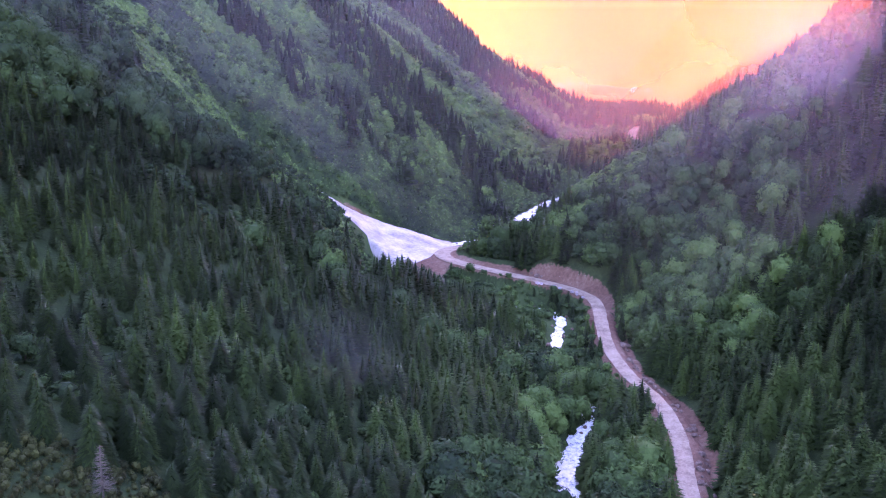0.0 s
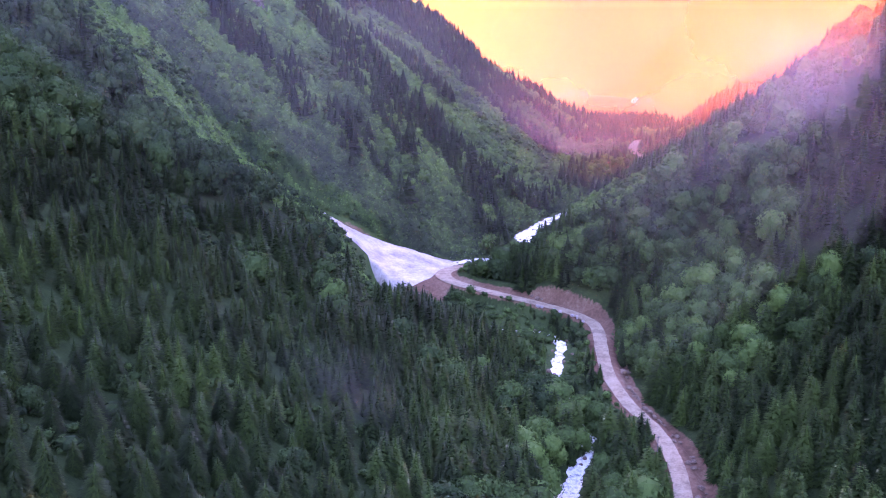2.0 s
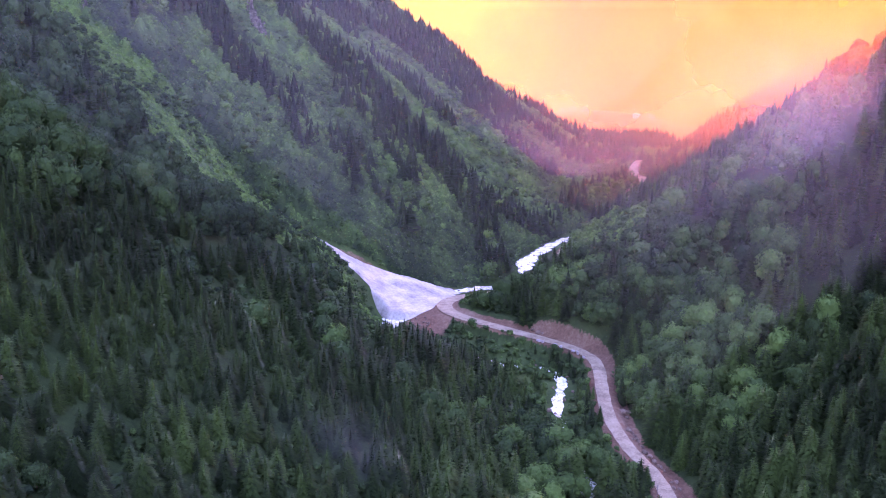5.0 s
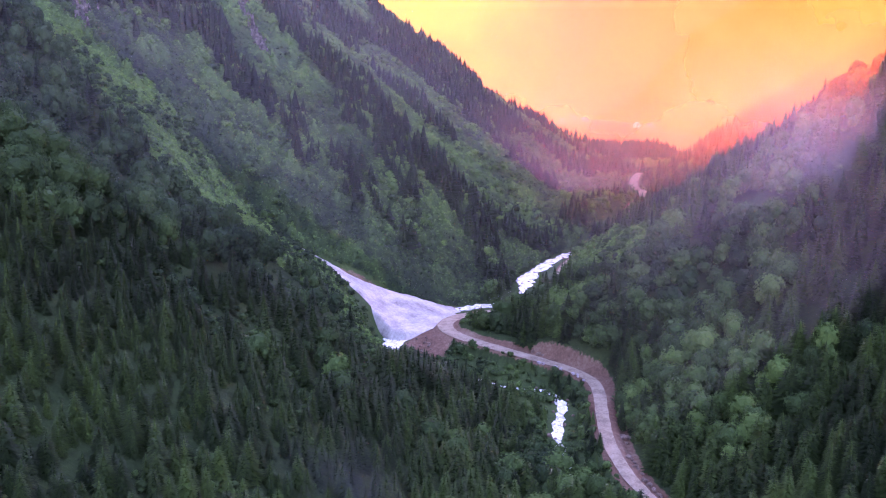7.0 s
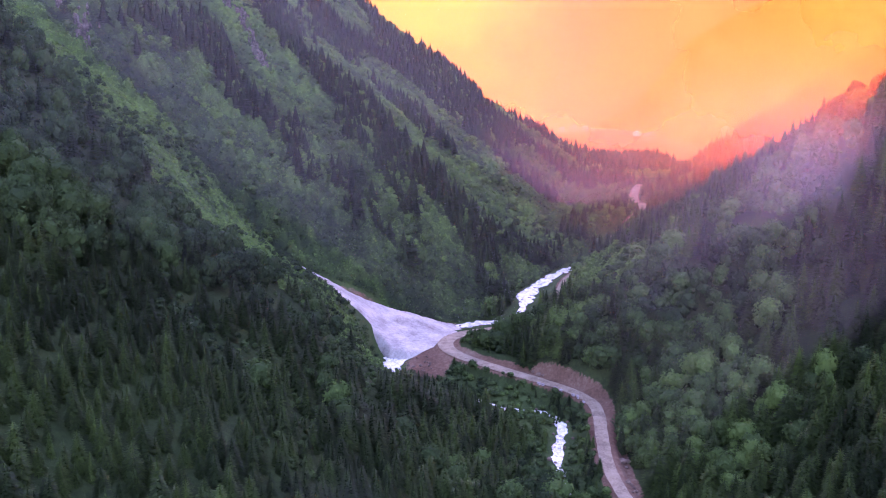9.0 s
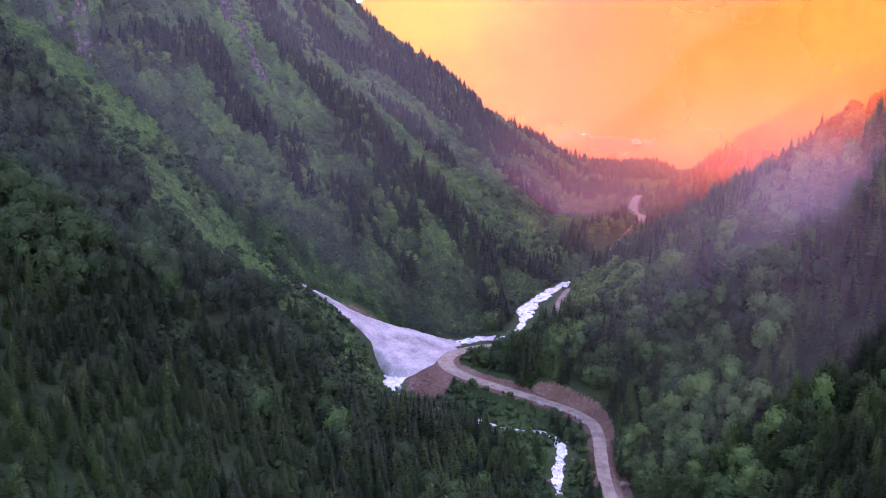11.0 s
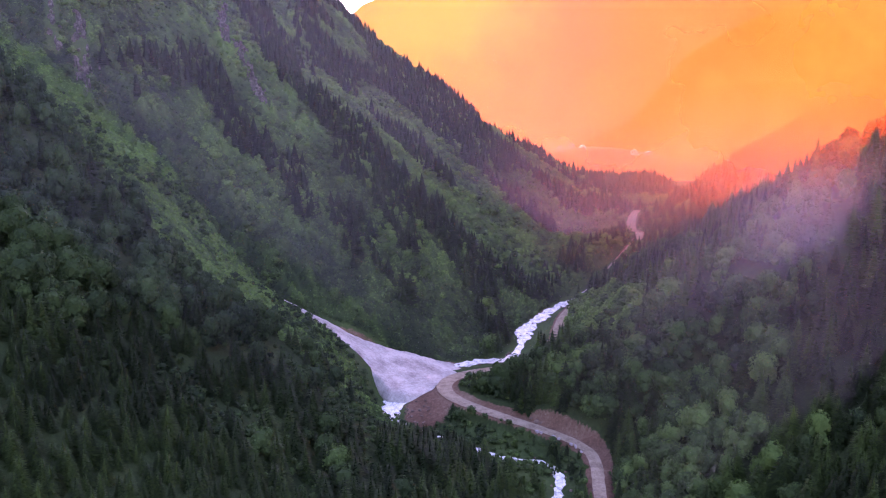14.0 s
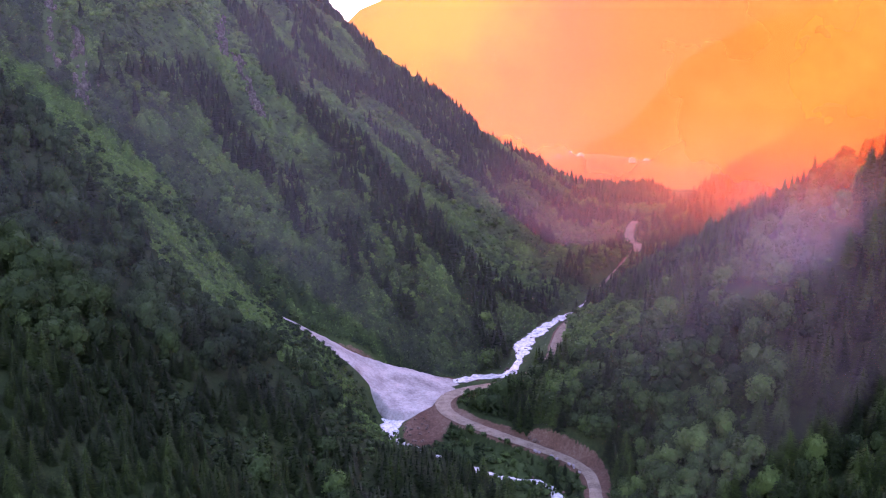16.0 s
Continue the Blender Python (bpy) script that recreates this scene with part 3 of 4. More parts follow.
def scatter(x0, x1, y0, y1, step, rng):
    """Jittered places inside the stretch of valley that opens in front."""
    x, y = np.meshgrid(np.arange(x0, x1, step), np.arange(y0, y1, step), indexing="ij")
    x, y = x.ravel() + rng.uniform(-0.48, 0.48, x.size) * step, y.ravel() + rng.uniform(-0.48, 0.48, y.size) * step
    k = np.abs(x) < 0.55 * y + 22
    return x[k], y[k]


def free_of_ways(x, y, road_gap, river_gap):
    d, _, side = near_line(ROAD_LINE, x, y)
    gap = np.where((side > 0) & (y > 425) & (y < 590), 10.5, np.where((side > 0) & (y > 258) & (y < 400), road_gap + 7.0, road_gap))
    ok = d > gap
    for line in (RIVER_LINE, RIVER_UP_LINE):
        d, _, _ = near_line(line, x, y)
        ok &= d > river_gap * np.interp(y, [262, 268, 308, 318, 388, 398, 440, 452, 474, 480, 494, 500, 522, 530], [0.4, 1.0, 1.0, 0.35, 0.35, 1.1, 1.1, 0.35, 0.35, 0.9, 0.9, 0.45, 0.45, 1.5])
    ok &= ~((x > -140) & (x < 62) & (y > np.interp(x, [-140, -119, -65, -38, 2, 62], [586, 584, 566, 536, 560, 600])) & (y < np.interp(x, [-140, -119, -65, 0, 62], [598, 600, 615, 628, 628])))
    ok &= np.exp(-(((x + 11) / 19) ** 2 + ((y - 533) / 30) ** 2)) < 0.38
    return ok


def joined(name, label, shapes, x, y, z, h, wide, material, rng, category="forest", tone=1.0):
    """Many plants in one mesh."""
    Vs, Fs, Ts, base = [], [], [], 0
    pick = rng.randint(0, len(shapes), len(x))
    for k, (V, F) in enumerate(shapes):
        s = np.nonzero(pick == k)[0]
        if not len(s):
            continue
        a = rng.uniform(0, 6.2832, len(s))
        c, sn = np.cos(a)[:, None], np.sin(a)[:, None]
        w = (h[s] * wide[s])[:, None]
        P = np.stack([(V[None, :, 0] * c - V[None, :, 1] * sn) * w + x[s][:, None], (V[None, :, 0] * sn + V[None, :, 1] * c) * w + y[s][:, None],
                      V[None, :, 2] * h[s][:, None] + z[s][:, None]], -1)
        Vs.append(P.reshape(-1, 3))
        Fs.append((F[None] + (np.arange(len(s)) * len(V))[:, None, None] + base).reshape(-1, 3))
        patch = smoothstep(0.36, 0.64, vnoise(x[s] / 34 + 12, y[s] / 34 + 5, 3))
        # Factor that lowers the tone of trees on the left slopes, by place.
        old = 1 - 0.34 * smoothstep(10, -15, x[s]) * smoothstep(215, 270, y[s]) * smoothstep(590, 560, y[s])
        old = old * (1 - 0.35 * smoothstep(-60, -110, x[s]) * smoothstep(320, 360, y[s]) * smoothstep(660, 640, y[s]))
        Ts.append(np.repeat(np.clip((0.10 + 0.62 * rng.rand(len(s)) ** 1.2 + 0.42 * patch) * old * tone, 0, 1), len(V)))
        base += len(s) * len(V)
    ob = new(name, tri_mesh(name, np.concatenate(Vs), np.concatenate(Fs), material, False, tint=np.concatenate(Ts)))
    return tagged(ob, label, category, kind="stuff")


def broadleaf_share(x, y):
    """How much of the wood is broadleaf, by place."""
    n = vnoise(x / 45 + 3, y / 45, 3)
    left_up = smoothstep(330, 430, y) * smoothstep(-40, -110, x) * (y < 650)
    right = (x > 90) * (y < 640)
    dark = np.exp(-((x - 98) / 24) ** 2 - ((y - 505) / 26) ** 2) + smoothstep(560, 600, y) + smoothstep(170, 215, x) * smoothstep(520, 470, y) * 0.5
    lush = np.exp(-((x - 128) / 34) ** 2 - ((y - 395) / 60) ** 2)
    base = 0.10 + 0.58 * left_up + right * (0.42 * smoothstep(310, 380, y) + 0.5 * lush - 0.8 * dark) + 0.5 * (y < 300) * (x > 5) * (x < 48) - 0.85 * smoothstep(345, 300, y) * ((x < 0) | (x > 90))
    near_river = (1 - smoothstep(10, 32, near_line(RIVER_LINE, x, y)[0]))
    return np.clip(base + 0.45 * near_river + (n - 0.5) * 3.0, 0, 1)


rng = np.random.RandomState(11)
fx, fy = scatter(-330, 420, 118, 800, 6.1, rng)
far_left = (fy > np.where(fx < -110, crest_y(fx), 596)) & (fx < 0.8 * (fy - 620) + 10)
ok = free_of_ways(fx, fy, 6.5, 7.0) & ~far_left & ~((fy > 630) & (fy < 725) & (near_line(ROAD_LINE, fx, fy)[0] < 17) & (fx < 0.55 * (fy - 620) + 70))
clear = vnoise(fx / 30 + 50, fy / 30, 3)
glade = ((fx - 112) / 26) ** 2 + ((fy - 598) / 84) ** 2 < 1.15
spur_grass = (fy > strip_y(fx)) & (fx < -30) & (fy < 650)
snag_gap = ((fx + 60) / 24) ** 2 + ((fy - 138) / 17) ** 2 < 1
nose = spur_grass & (fx > -125)
ok &= ~(((clear > np.where(fy < 370, 0.78, 0.66)) & (fx < 60)) | (glade & (clear > 0.18)) | (spur_grass & (clear > 0.22)) | snag_gap | (nose & (clear > 0.06)))
ok &= ~((fx > -140) & (fx < -30) & (fy > np.interp(fx, [-140, -119, -65, -38], [572, 569, 551, 522])) & (fy < 600))
hairpin = (fx > -5) & (fx < 62) & (fy > 522) & (fy < 640)
ok &= ~(hairpin & (clear > np.where(fx > 36, 0.62, 0.42)))
ok &= ((fx < 110) & ((fy < 340) | (fx > -40))) | (rng.rand(len(fx)) < np.where(fx < 0, 0.50, np.where((fy > 370) & (fy < 530) & (fx < 130), 0.9, np.interp(fy, [330, 380], [1.0, 0.52]))))
fx, fy = fx[ok], fy[ok]
fz = terrain(fx, fy) - 0.3
leafy = rng.rand(len(fx)) < broadleaf_share(fx, fy)
dist = np.hypot(fx, fy)
fh = np.where(leafy, rng.uniform(10, 18, len(fx)), rng.uniform(11, 22, len(fx)) * np.where(fx > 60, 1.15, 1.0)) * np.clip(0.75 + 0.5 * vnoise(fx / 25, fy / 25 + 7, 3), 0.6, 1.2)
river_gap = near_line(RIVER_LINE, fx, fy)[0]
fh = np.where((river_gap < 22) & (fy > 372), fh * np.interp(fy, [372, 380, 436, 446, 560], [0.8, 0.5, 0.5, 0.75, 0.65]), fh)
road_gap, _, road_hand = near_line(ROAD_LINE, fx, fy)
fh = np.where((road_gap < 26) & (road_hand < 0) & (fy > 345), fh * np.interp(fy, [345, 360, 400, 420], [0.7, 0.62, 0.62, 0.5]), fh)
# spruces that stand before the foot of the snow, tall on the near side of the stream and low beside it
foot = (fx > -52) & (fx < 4) & (fy > 408) & (fy < 545)
fh = np.where(foot, np.clip(np.where(fy < 455, -81, -85) - 0.40 * (fy - 420) - fz, 2.0, np.where(fy < 450, 24, fh)), fh)
leafy &= ~(foot & (fy < 450))
view_gap = (fy > 560) & (fy < 728) & (fx > 0.118 * fy) & (fx < 0.158 * fy)
big = np.maximum(smoothstep(105, 150, fx), smoothstep(-40, -90, fx) * smoothstep(330, 370, fy) * leafy)
fh = fh * (1 + np.where(fx > 0, 0.45 * smoothstep(330, 390, fy) - 0.65 * smoothstep(470, 560, fy), 0.32) * big)
fh = np.where(leafy, np.minimum(fh, 23), np.minimum(fh, 24)) * np.where(fx < 0, np.interp(fy, [300, 350], [0.72, 1.0]), np.where(fx > 90, np.interp(fy, [300, 350], [0.85, 1.0]), 1.0))
fh = np.where(view_gap, np.minimum(fh, 6.0), fh)
fh = np.where((fx < -100), fh * np.interp(strip_y(fx) - fy, [-5, 35], [0.6, 1.0]), fh)
pin = (fx > -5) & (fx < 66) & (fy > 522) & (fy < 640)
fh = np.where(pin, np.clip(np.interp(fx, [0, 24, 30, 42, 66], [-103, -96, -94, -88, -80]) - 0.42 * (fy - 550) - fz, 1.6, fh), fh)
fw = np.where(leafy, rng.uniform(0.85, 1.25, len(fx)) * (1 - 0.18 * big), rng.uniform(0.85, 1.25, len(fx)))

# spruces between stream and road
ry = np.concatenate([rng.uniform(266, 338, 34), rng.uniform(368, 418, 7)])
rx0, rx1 = np.interp(ry, RIVER[:, 1], RIVER[:, 0]) + 7, np.interp(ry, ROAD[:25, 1], ROAD[:25, 0]) - 5.5
rx = rx0 + (rx1 - rx0) * rng.uniform(0, 1, len(ry)) ** 0.7
fx, fy, leafy = np.append(fx, rx), np.append(fy, ry), np.append(leafy, rng.rand(len(ry)) < 0.12)
fz, fh, fw = np.append(fz, terrain(rx, ry) - 0.3), np.append(fh, np.where(ry < 340, rng.uniform(10, 17, len(ry)), rng.uniform(7, 11, len(ry)))), np.append(fw, rng.uniform(0.8, 1.05, len(ry)))
# smaller trees crowding the stream's near bank
line = RIVER_LINE[:-1][((RIVER_LINE[:-1, 1] > 332) & (RIVER_LINE[:-1, 1] < 372)) | ((RIVER_LINE[:-1, 1] > 446) & (RIVER_LINE[:-1, 1] < 482)) | ((RIVER_LINE[:-1, 1] > 496) & (RIVER_LINE[:-1, 1] < 528))]
for p in line:
    for _ in range(5):
        q = p[:2] + ((-rng.uniform(3, 8), rng.uniform(-3, 3)) if p[1] < 400 else (rng.uniform(-4, 4), -rng.uniform(3.2, 7)))
        fx, fy, leafy = np.append(fx, q[0]), np.append(fy, q[1]), np.append(leafy, rng.rand() < 0.35)
        fz, fh, fw = np.append(fz, terrain(q[:1], q[1:])[0] - 0.3), np.append(fh, rng.uniform(9, 14) if p[1] < 400 else rng.uniform(2.5, 5)), np.append(fw, rng.uniform(0.9, 1.2))
# a row of spruces before the foot of the snow, and a clump that screens the upper stream
ax = np.concatenate([rng.uniform(-48, -2, 30), rng.uniform(38, 66, 34)])
ay = np.concatenate([rng.uniform(394, 432, 30), rng.uniform(536, 572, 34)])
az = terrain(ax, ay) - 0.3
ah = np.where(ax < 0, -82 - 0.4 * (ay - 420), np.interp(ax, [38, 42, 66], [-89, -86, -80]) - 0.42 * (ay - 550)) - az - rng.uniform(0, 4.5, 64)
ok = (ah > 3) & (near_line(ROAD_LINE, ax, ay)[0] > 9)
ax, ay, az, ah = ax[ok], ay[ok], az[ok], np.minimum(ah[ok], 27)
fx, fy, fz, fh = np.append(fx, ax), np.append(fy, ay), np.append(fz, az), np.append(fh, ah)
fw, leafy = np.append(fw, rng.uniform(0.8, 1.1, len(ax))), np.append(leafy, (ax > 0) & (rng.rand(len(ax)) < 0.4))
# low growth where the road shows unbroken
low = (near_line(ROAD_LINE, fx, fy)[0] < 16) & (fx > 68) & (fx < 100) & (fy > 318) & (fy < 362)
fh = np.where(low, np.minimum(fh, 5.0), fh)
dist = np.hypot(fx, fy)

# single trees that the camera stands nearest to
SPRUCES = [spruce_shape(rng, 1200, 0.54) for _ in range(7)]
LEAVES = [crown_shape(rng, 1150, 0.042, 12, cores=8) for _ in range(6)]


def tree_makers(kind, label, crowns, mat, radius, top, limbs):
    out = []
    for V, F in crowns:
        root = new(kind)
        tv, tf = trunk_shape(rng, radius, top, 7, limbs)
        for nm, me in (("trunk", tri_mesh("trunk", tv, tf, MAT_BARK)), ("crown", tri_mesh("crown", V, F, mat, lone=np.ones(len(V))))):
            new(nm, me).parent = root
        out.append(tagged(root, label, "tree", kind + "s on the slope"))
    return out


def plant(makers, places):
    used = set()
    for n, i in enumerate(places):
        k = n % len(makers)
        m = Matrix.LocRotScale((fx[i], fy[i], fz[i]), Euler((rng.uniform(-0.03, 0.03), rng.uniform(-0.03, 0.03), rng.uniform(0, 6.28))), None)
        size = Vector((fh[i] * fw[i], fh[i] * fw[i], fh[i]))
        if k in used:
            copy = copy_thing(makers[k], m)
        else:
            copy = makers[k]
            used.add(k)
        copy.matrix_basis = m @ Matrix.Diagonal((*size, 1))


near_spruce = np.nonzero(~leafy)[0]
near_spruce = near_spruce[np.argsort(fy[near_spruce])][:300]
near_leafy = np.nonzero(leafy)[0]
near_leafy = near_leafy[np.argsort(fy[near_leafy])][:160]
plant(tree_makers("spruce", "dark green spruce tree in dense mountain forest", SPRUCES, MAT_SPRUCE, 0.018, 0.9, 0), near_spruce)
plant(tree_makers("broadleaf_tree", "round-crowned green broadleaf tree among the spruces", LEAVES, MAT_LEAF, 0.025, 0.7, 5), near_leafy)
rest = np.ones(len(fx), bool)
rest[near_spruce] = rest[near_leafy] = False
for lo, hi, arms, fat, cards, size in ((0, 340, 520, 0.74, 640, 0.038), (340, 470, 380, 0.85, 480, 0.042), (470, 2000, 170, 1.25, 300, 0.052)):
    band = rest & (dist >= lo) & (dist < hi)
    s = np.nonzero(band & ~leafy)[0]
    joined("spruce_forest", "dense dark green spruce forest on the valley sides", [spruce_shape(rng, arms, fat) for _ in range(8)], fx[s], fy[s], fz[s], fh[s], fw[s], MAT_SPRUCE, rng)
    s = np.nonzero(band & leafy)[0]
    joined("broadleaf_wood", "rounded green broadleaf trees mixed into the forest", [crown_shape(rng, cards, size, cores=7) for _ in range(8)], fx[s], fy[s], fz[s], fh[s], fw[s], MAT_LEAF, rng)

# far left side: shrubs and grass with dark ribs of spruce
hx, hy = scatter(-620, 330, 600, 1330, 6.6, rng)
ok = free_of_ways(hx, hy, 8, 10) & (hx < 0.85 * (hy - 620) + 5)
hx, hy = hx[ok], hy[ok]
hu = 0.61 * hx + 0.79 * hy
dens = vnoise(hu / 40 + 4, (0.79 * hx - 0.61 * hy) / 120, 3) + 0.20 * smoothstep(1000, 1250, hy)
RIBS = [[(-236, 738), (-223, 782), (-193, 748), (-166, 726), (-136, 725), (-114, 698)], [(-246, 1000), (-220, 994), (-193, 953), (-149, 859), (-121, 845), (-98, 830)],
        [(-85, 777), (-69, 780), (-52, 772), (-35, 740)], [(-84, 704), (-64, 678), (-42, 655)], [(-166, 1063), (-121, 998), (-70, 1071), (-20, 1053)],
        [(-300, 690), (-285, 660)], [(-50, 804), (-13, 781), (18, 754), (36, 728)], [(43, 965), (78, 923), (102, 914)], [(-3, 1119), (46, 1061), (86, 1131)], [(-176, 1222), (14, 1255), (77, 1201)]]
rib = np.full(len(hx), 1e9)
for line in RIBS:
    rib = np.minimum(rib, near_line(np.array([(p, q, 0.0) for p, q in line], float), hx, hy)[0])
wood = (dens > 0.66) | (rib < 6 + 21 * vnoise(hx / 18 + 31, hy / 18, 3) * np.clip(hy / 750, 1, 1.6))
wood &= ~((hy < np.interp(hx, [-300, -260, -219, -183, -147, -121], [664, 652, 652, 640, 628, 611])) & (hx < -115))
OUTCROPS = [[(-322, 723), (-312, 695), (-299, 666)], [(-297, 713), (-286, 683), (-272, 649)], [(-240, 950), (-212, 846)], [(-205, 868), (-189, 832), (-165, 790)]]


def off_rock(x, y, gap):
    ok = np.ones(len(x), bool)
    for line in OUTCROPS:
        ok &= near_line(np.array([(p, q, 0.0) for p, q in line]), x, y)[0] > gap
    return ok


wood &= off_rock(hx, hy, 13)
hz_ = terrain(hx, hy) - 0.3
low = smoothstep(30, 90, hy - 600 + 0.2 * hx)
s = np.nonzero(wood & (rng.rand(len(hx)) < 0.94 * low + 0.05))[0]
joined("spruce_forest", "dark ribs of spruce on the far mountainside", [spruce_shape(rng, 46, 2.3) for _ in range(8)], hx[s], hy[s], hz_[s], rng.uniform(13, 25, len(s)), rng.uniform(1.05, 1.5, len(s)), MAT_SPRUCE, rng, tone=0.35)


def cells(x, y, size):
    """Distance to the nearest of many jittered places, as a share of their spacing, and a random number for each place."""
    x, y = np.asarray(x) / size, np.asarray(y) / size
    best, tone = np.full(x.shape, 9.0), np.zeros(x.shape)
    xi, yi = np.floor(x).astype(int), np.floor(y).astype(int)
    for dx in (-1, 0, 1):
        for dy in (-1, 0, 1):
            cx, cy = xi + dx, yi + dy
            d = np.hypot(x - cx - _TABLE[cx & 255, cy & 255], y - cy - _TABLE[(cx + 91) & 255, (cy + 37) & 255])
            m = d < best
            best, tone = np.where(m, d, best), np.where(m, _TABLE[(cx + 17) & 255, (cy + 111) & 255], tone)
    return best, tone


def bush_height(x, y):
    """Height of the bushes over the ground, and their tone."""
    d1, t1 = cells(x, y, 6.6)
    d2, t2 = cells(x + 40, y, 3.4)
    patch = vnoise(x / 26 + 70, y / 26, 3)
    tall = 2.0 + 4.6 * smoothstep(0.35, 0.68, patch)
    bump = tall * np.clip(1 - (d1 / 0.72) ** 2, 0, 1) * (0.4 + 0.9 * t1) + 1.8 * np.clip(1 - (d2 / 0.8) ** 2, 0, 1) * (0.4 + t2)
    # Tone rises on the near crest and glade, falls behind crest and snow.
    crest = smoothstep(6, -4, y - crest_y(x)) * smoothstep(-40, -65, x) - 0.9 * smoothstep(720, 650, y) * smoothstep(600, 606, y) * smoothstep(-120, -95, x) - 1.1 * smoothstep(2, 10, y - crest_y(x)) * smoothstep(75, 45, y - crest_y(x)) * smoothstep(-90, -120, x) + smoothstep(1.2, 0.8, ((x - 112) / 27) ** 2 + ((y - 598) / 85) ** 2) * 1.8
    low = 1 - 0.72 * smoothstep(4, -6, y - crest_y(x)) * smoothstep(-40, -60, x)
    low = low * (1 - 0.6 * smoothstep(690, 640, y) * smoothstep(600, 606, y) * smoothstep(-120, -95, x) * smoothstep(60, 30, x))
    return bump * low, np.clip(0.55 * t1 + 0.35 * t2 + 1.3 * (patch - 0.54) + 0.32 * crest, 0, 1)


def shrub_cover(xs, ys, keep, sprays, size):
    """Low bushes: many rounded tops grown together over the slope, with leafy sprays standing out of them."""
    x, y = np.meshgrid(xs, ys, indexing="ij")
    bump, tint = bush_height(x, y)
    live = keep(x, y) > 0
    z = terrain(x, y) + bump * 1.15 - 0.4
    idx = np.full(x.shape, -1)
    idx[live] = np.arange(live.sum())
    f = idx.ravel()[grid_faces(len(xs), len(ys))]
    f = f[(f >= 0).all(1)]
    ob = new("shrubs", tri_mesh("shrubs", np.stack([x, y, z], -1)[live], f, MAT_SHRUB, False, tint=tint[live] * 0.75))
    tagged(ob, "low green alder bushes covering the avalanche slopes", "shrubs", kind="stuff")
    px, py = rng.uniform(xs[0], xs[-1], sprays), rng.uniform(ys[0], ys[-1], sprays)
    ok = keep(px, py) > 0
    px, py = px[ok], py[ok]
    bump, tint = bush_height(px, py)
    p = np.stack([px, py, terrain(px, py) + bump * 1.15 - 0.4 + 0.15 * size], 1)
    n = rng.normal(size=(len(px), 3)) * 0.55 + (0, -0.25, 0.8)
    n /= np.linalg.norm(n, axis=1)[:, None]
    t = np.cross(n, rng.normal(size=(len(px), 3)))
    t /= np.linalg.norm(t, axis=1)[:, None]
    e = np.cross(n, t)
    q = (size * rng.uniform(0.5, 1.4, len(px)))[:, None]
    V = np.stack([p - t * q - e * q * 0.5, p + t * q - e * q * 0.5, p + e * q], 1).reshape(-1, 3)
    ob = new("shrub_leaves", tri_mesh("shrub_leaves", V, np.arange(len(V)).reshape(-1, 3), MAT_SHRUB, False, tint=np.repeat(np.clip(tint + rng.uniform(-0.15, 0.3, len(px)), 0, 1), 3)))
    tagged(ob, "leafy sprays of the green alder bushes", "shrubs", kind="stuff")


def bushy(x, y):
    """Where bushes grow: beyond the gully, and on the open crest and nose of the near spur."""
    far = (y > np.where(x < -110, crest_y(x), 596)) & (x < 0.85 * (y - 620) + 12)
    near = (x < -30) & (y <= 640) & (y > strip_y(x) - 12)
    near &= (x < -140) | (y < np.interp(x, [-140, -119, -65, -38], [576, 573, 554, 526]))
    near |= ((x - 112) / 27) ** 2 + ((y - 598) / 85) ** 2 < 1.1
    free = free_of_ways(x.ravel(), y.ravel(), 6, 6).reshape(x.shape) & off_rock(x.ravel(), y.ravel(), 5).reshape(x.shape)
    seen = np.abs(x) < 0.60 * y + 30
    return np.where((far | near) & free & seen, 1.0, -1.0)


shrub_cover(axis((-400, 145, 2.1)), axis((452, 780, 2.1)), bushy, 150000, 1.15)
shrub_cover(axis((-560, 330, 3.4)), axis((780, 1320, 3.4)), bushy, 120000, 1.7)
kx, ky = scatter(-420, 200, 450, 1000, 6.0, rng)
ok = (bushy(kx, ky) > 0) & (vnoise(kx / 22 + 170, ky / 22, 3) > 0.56) & ~((kx < -40) & (ky < crest_y(kx) + 4)) & ~((kx > -125) & (ky < 685) & (kx < 60))
kx, ky = kx[ok], ky[ok]
joined("broadleaf_wood", "small broadleaf trees scattered over the bushy slopes", [crown_shape(rng, 64, 0.11, 6, 0.42, 0.12, 1) for _ in range(8)], kx, ky, terrain(kx, ky) - 0.5, rng.uniform(3, 11, len(kx)), rng.uniform(1.0, 1.6, len(kx)), MAT_SHRUB, rng)

# beyond the right spur
jx, jy = scatter(100, 900, 760, 1320, 8.0, rng)
ok = free_of_ways(jx, jy, 8, 10) & (jx > 0.85 * (jy - 620) - 60)
jx, jy = jx[ok], jy[ok]
joined("spruce_forest", "hazy spruce forest on the farther spurs", [spruce_shape(rng, 36, 2.6) for _ in range(8)], jx, jy, terrain(jx, jy) - 0.3, rng.uniform(12, 22, len(jx)), rng.uniform(0.9, 1.3, len(jx)), MAT_SPRUCE, rng, tone=0.5)

# undergrowth on glades, banks and along the stream
ux, uy = scatter(-330, 300, 120, 640, 4.6, rng)
ok = free_of_ways(ux, uy, 5.5, 5.5) & ~((uy > 600) & (ux < 40))
snag_open = ((ux + 60) / 28) ** 2 + ((uy - 140) / 21) ** 2 < 1
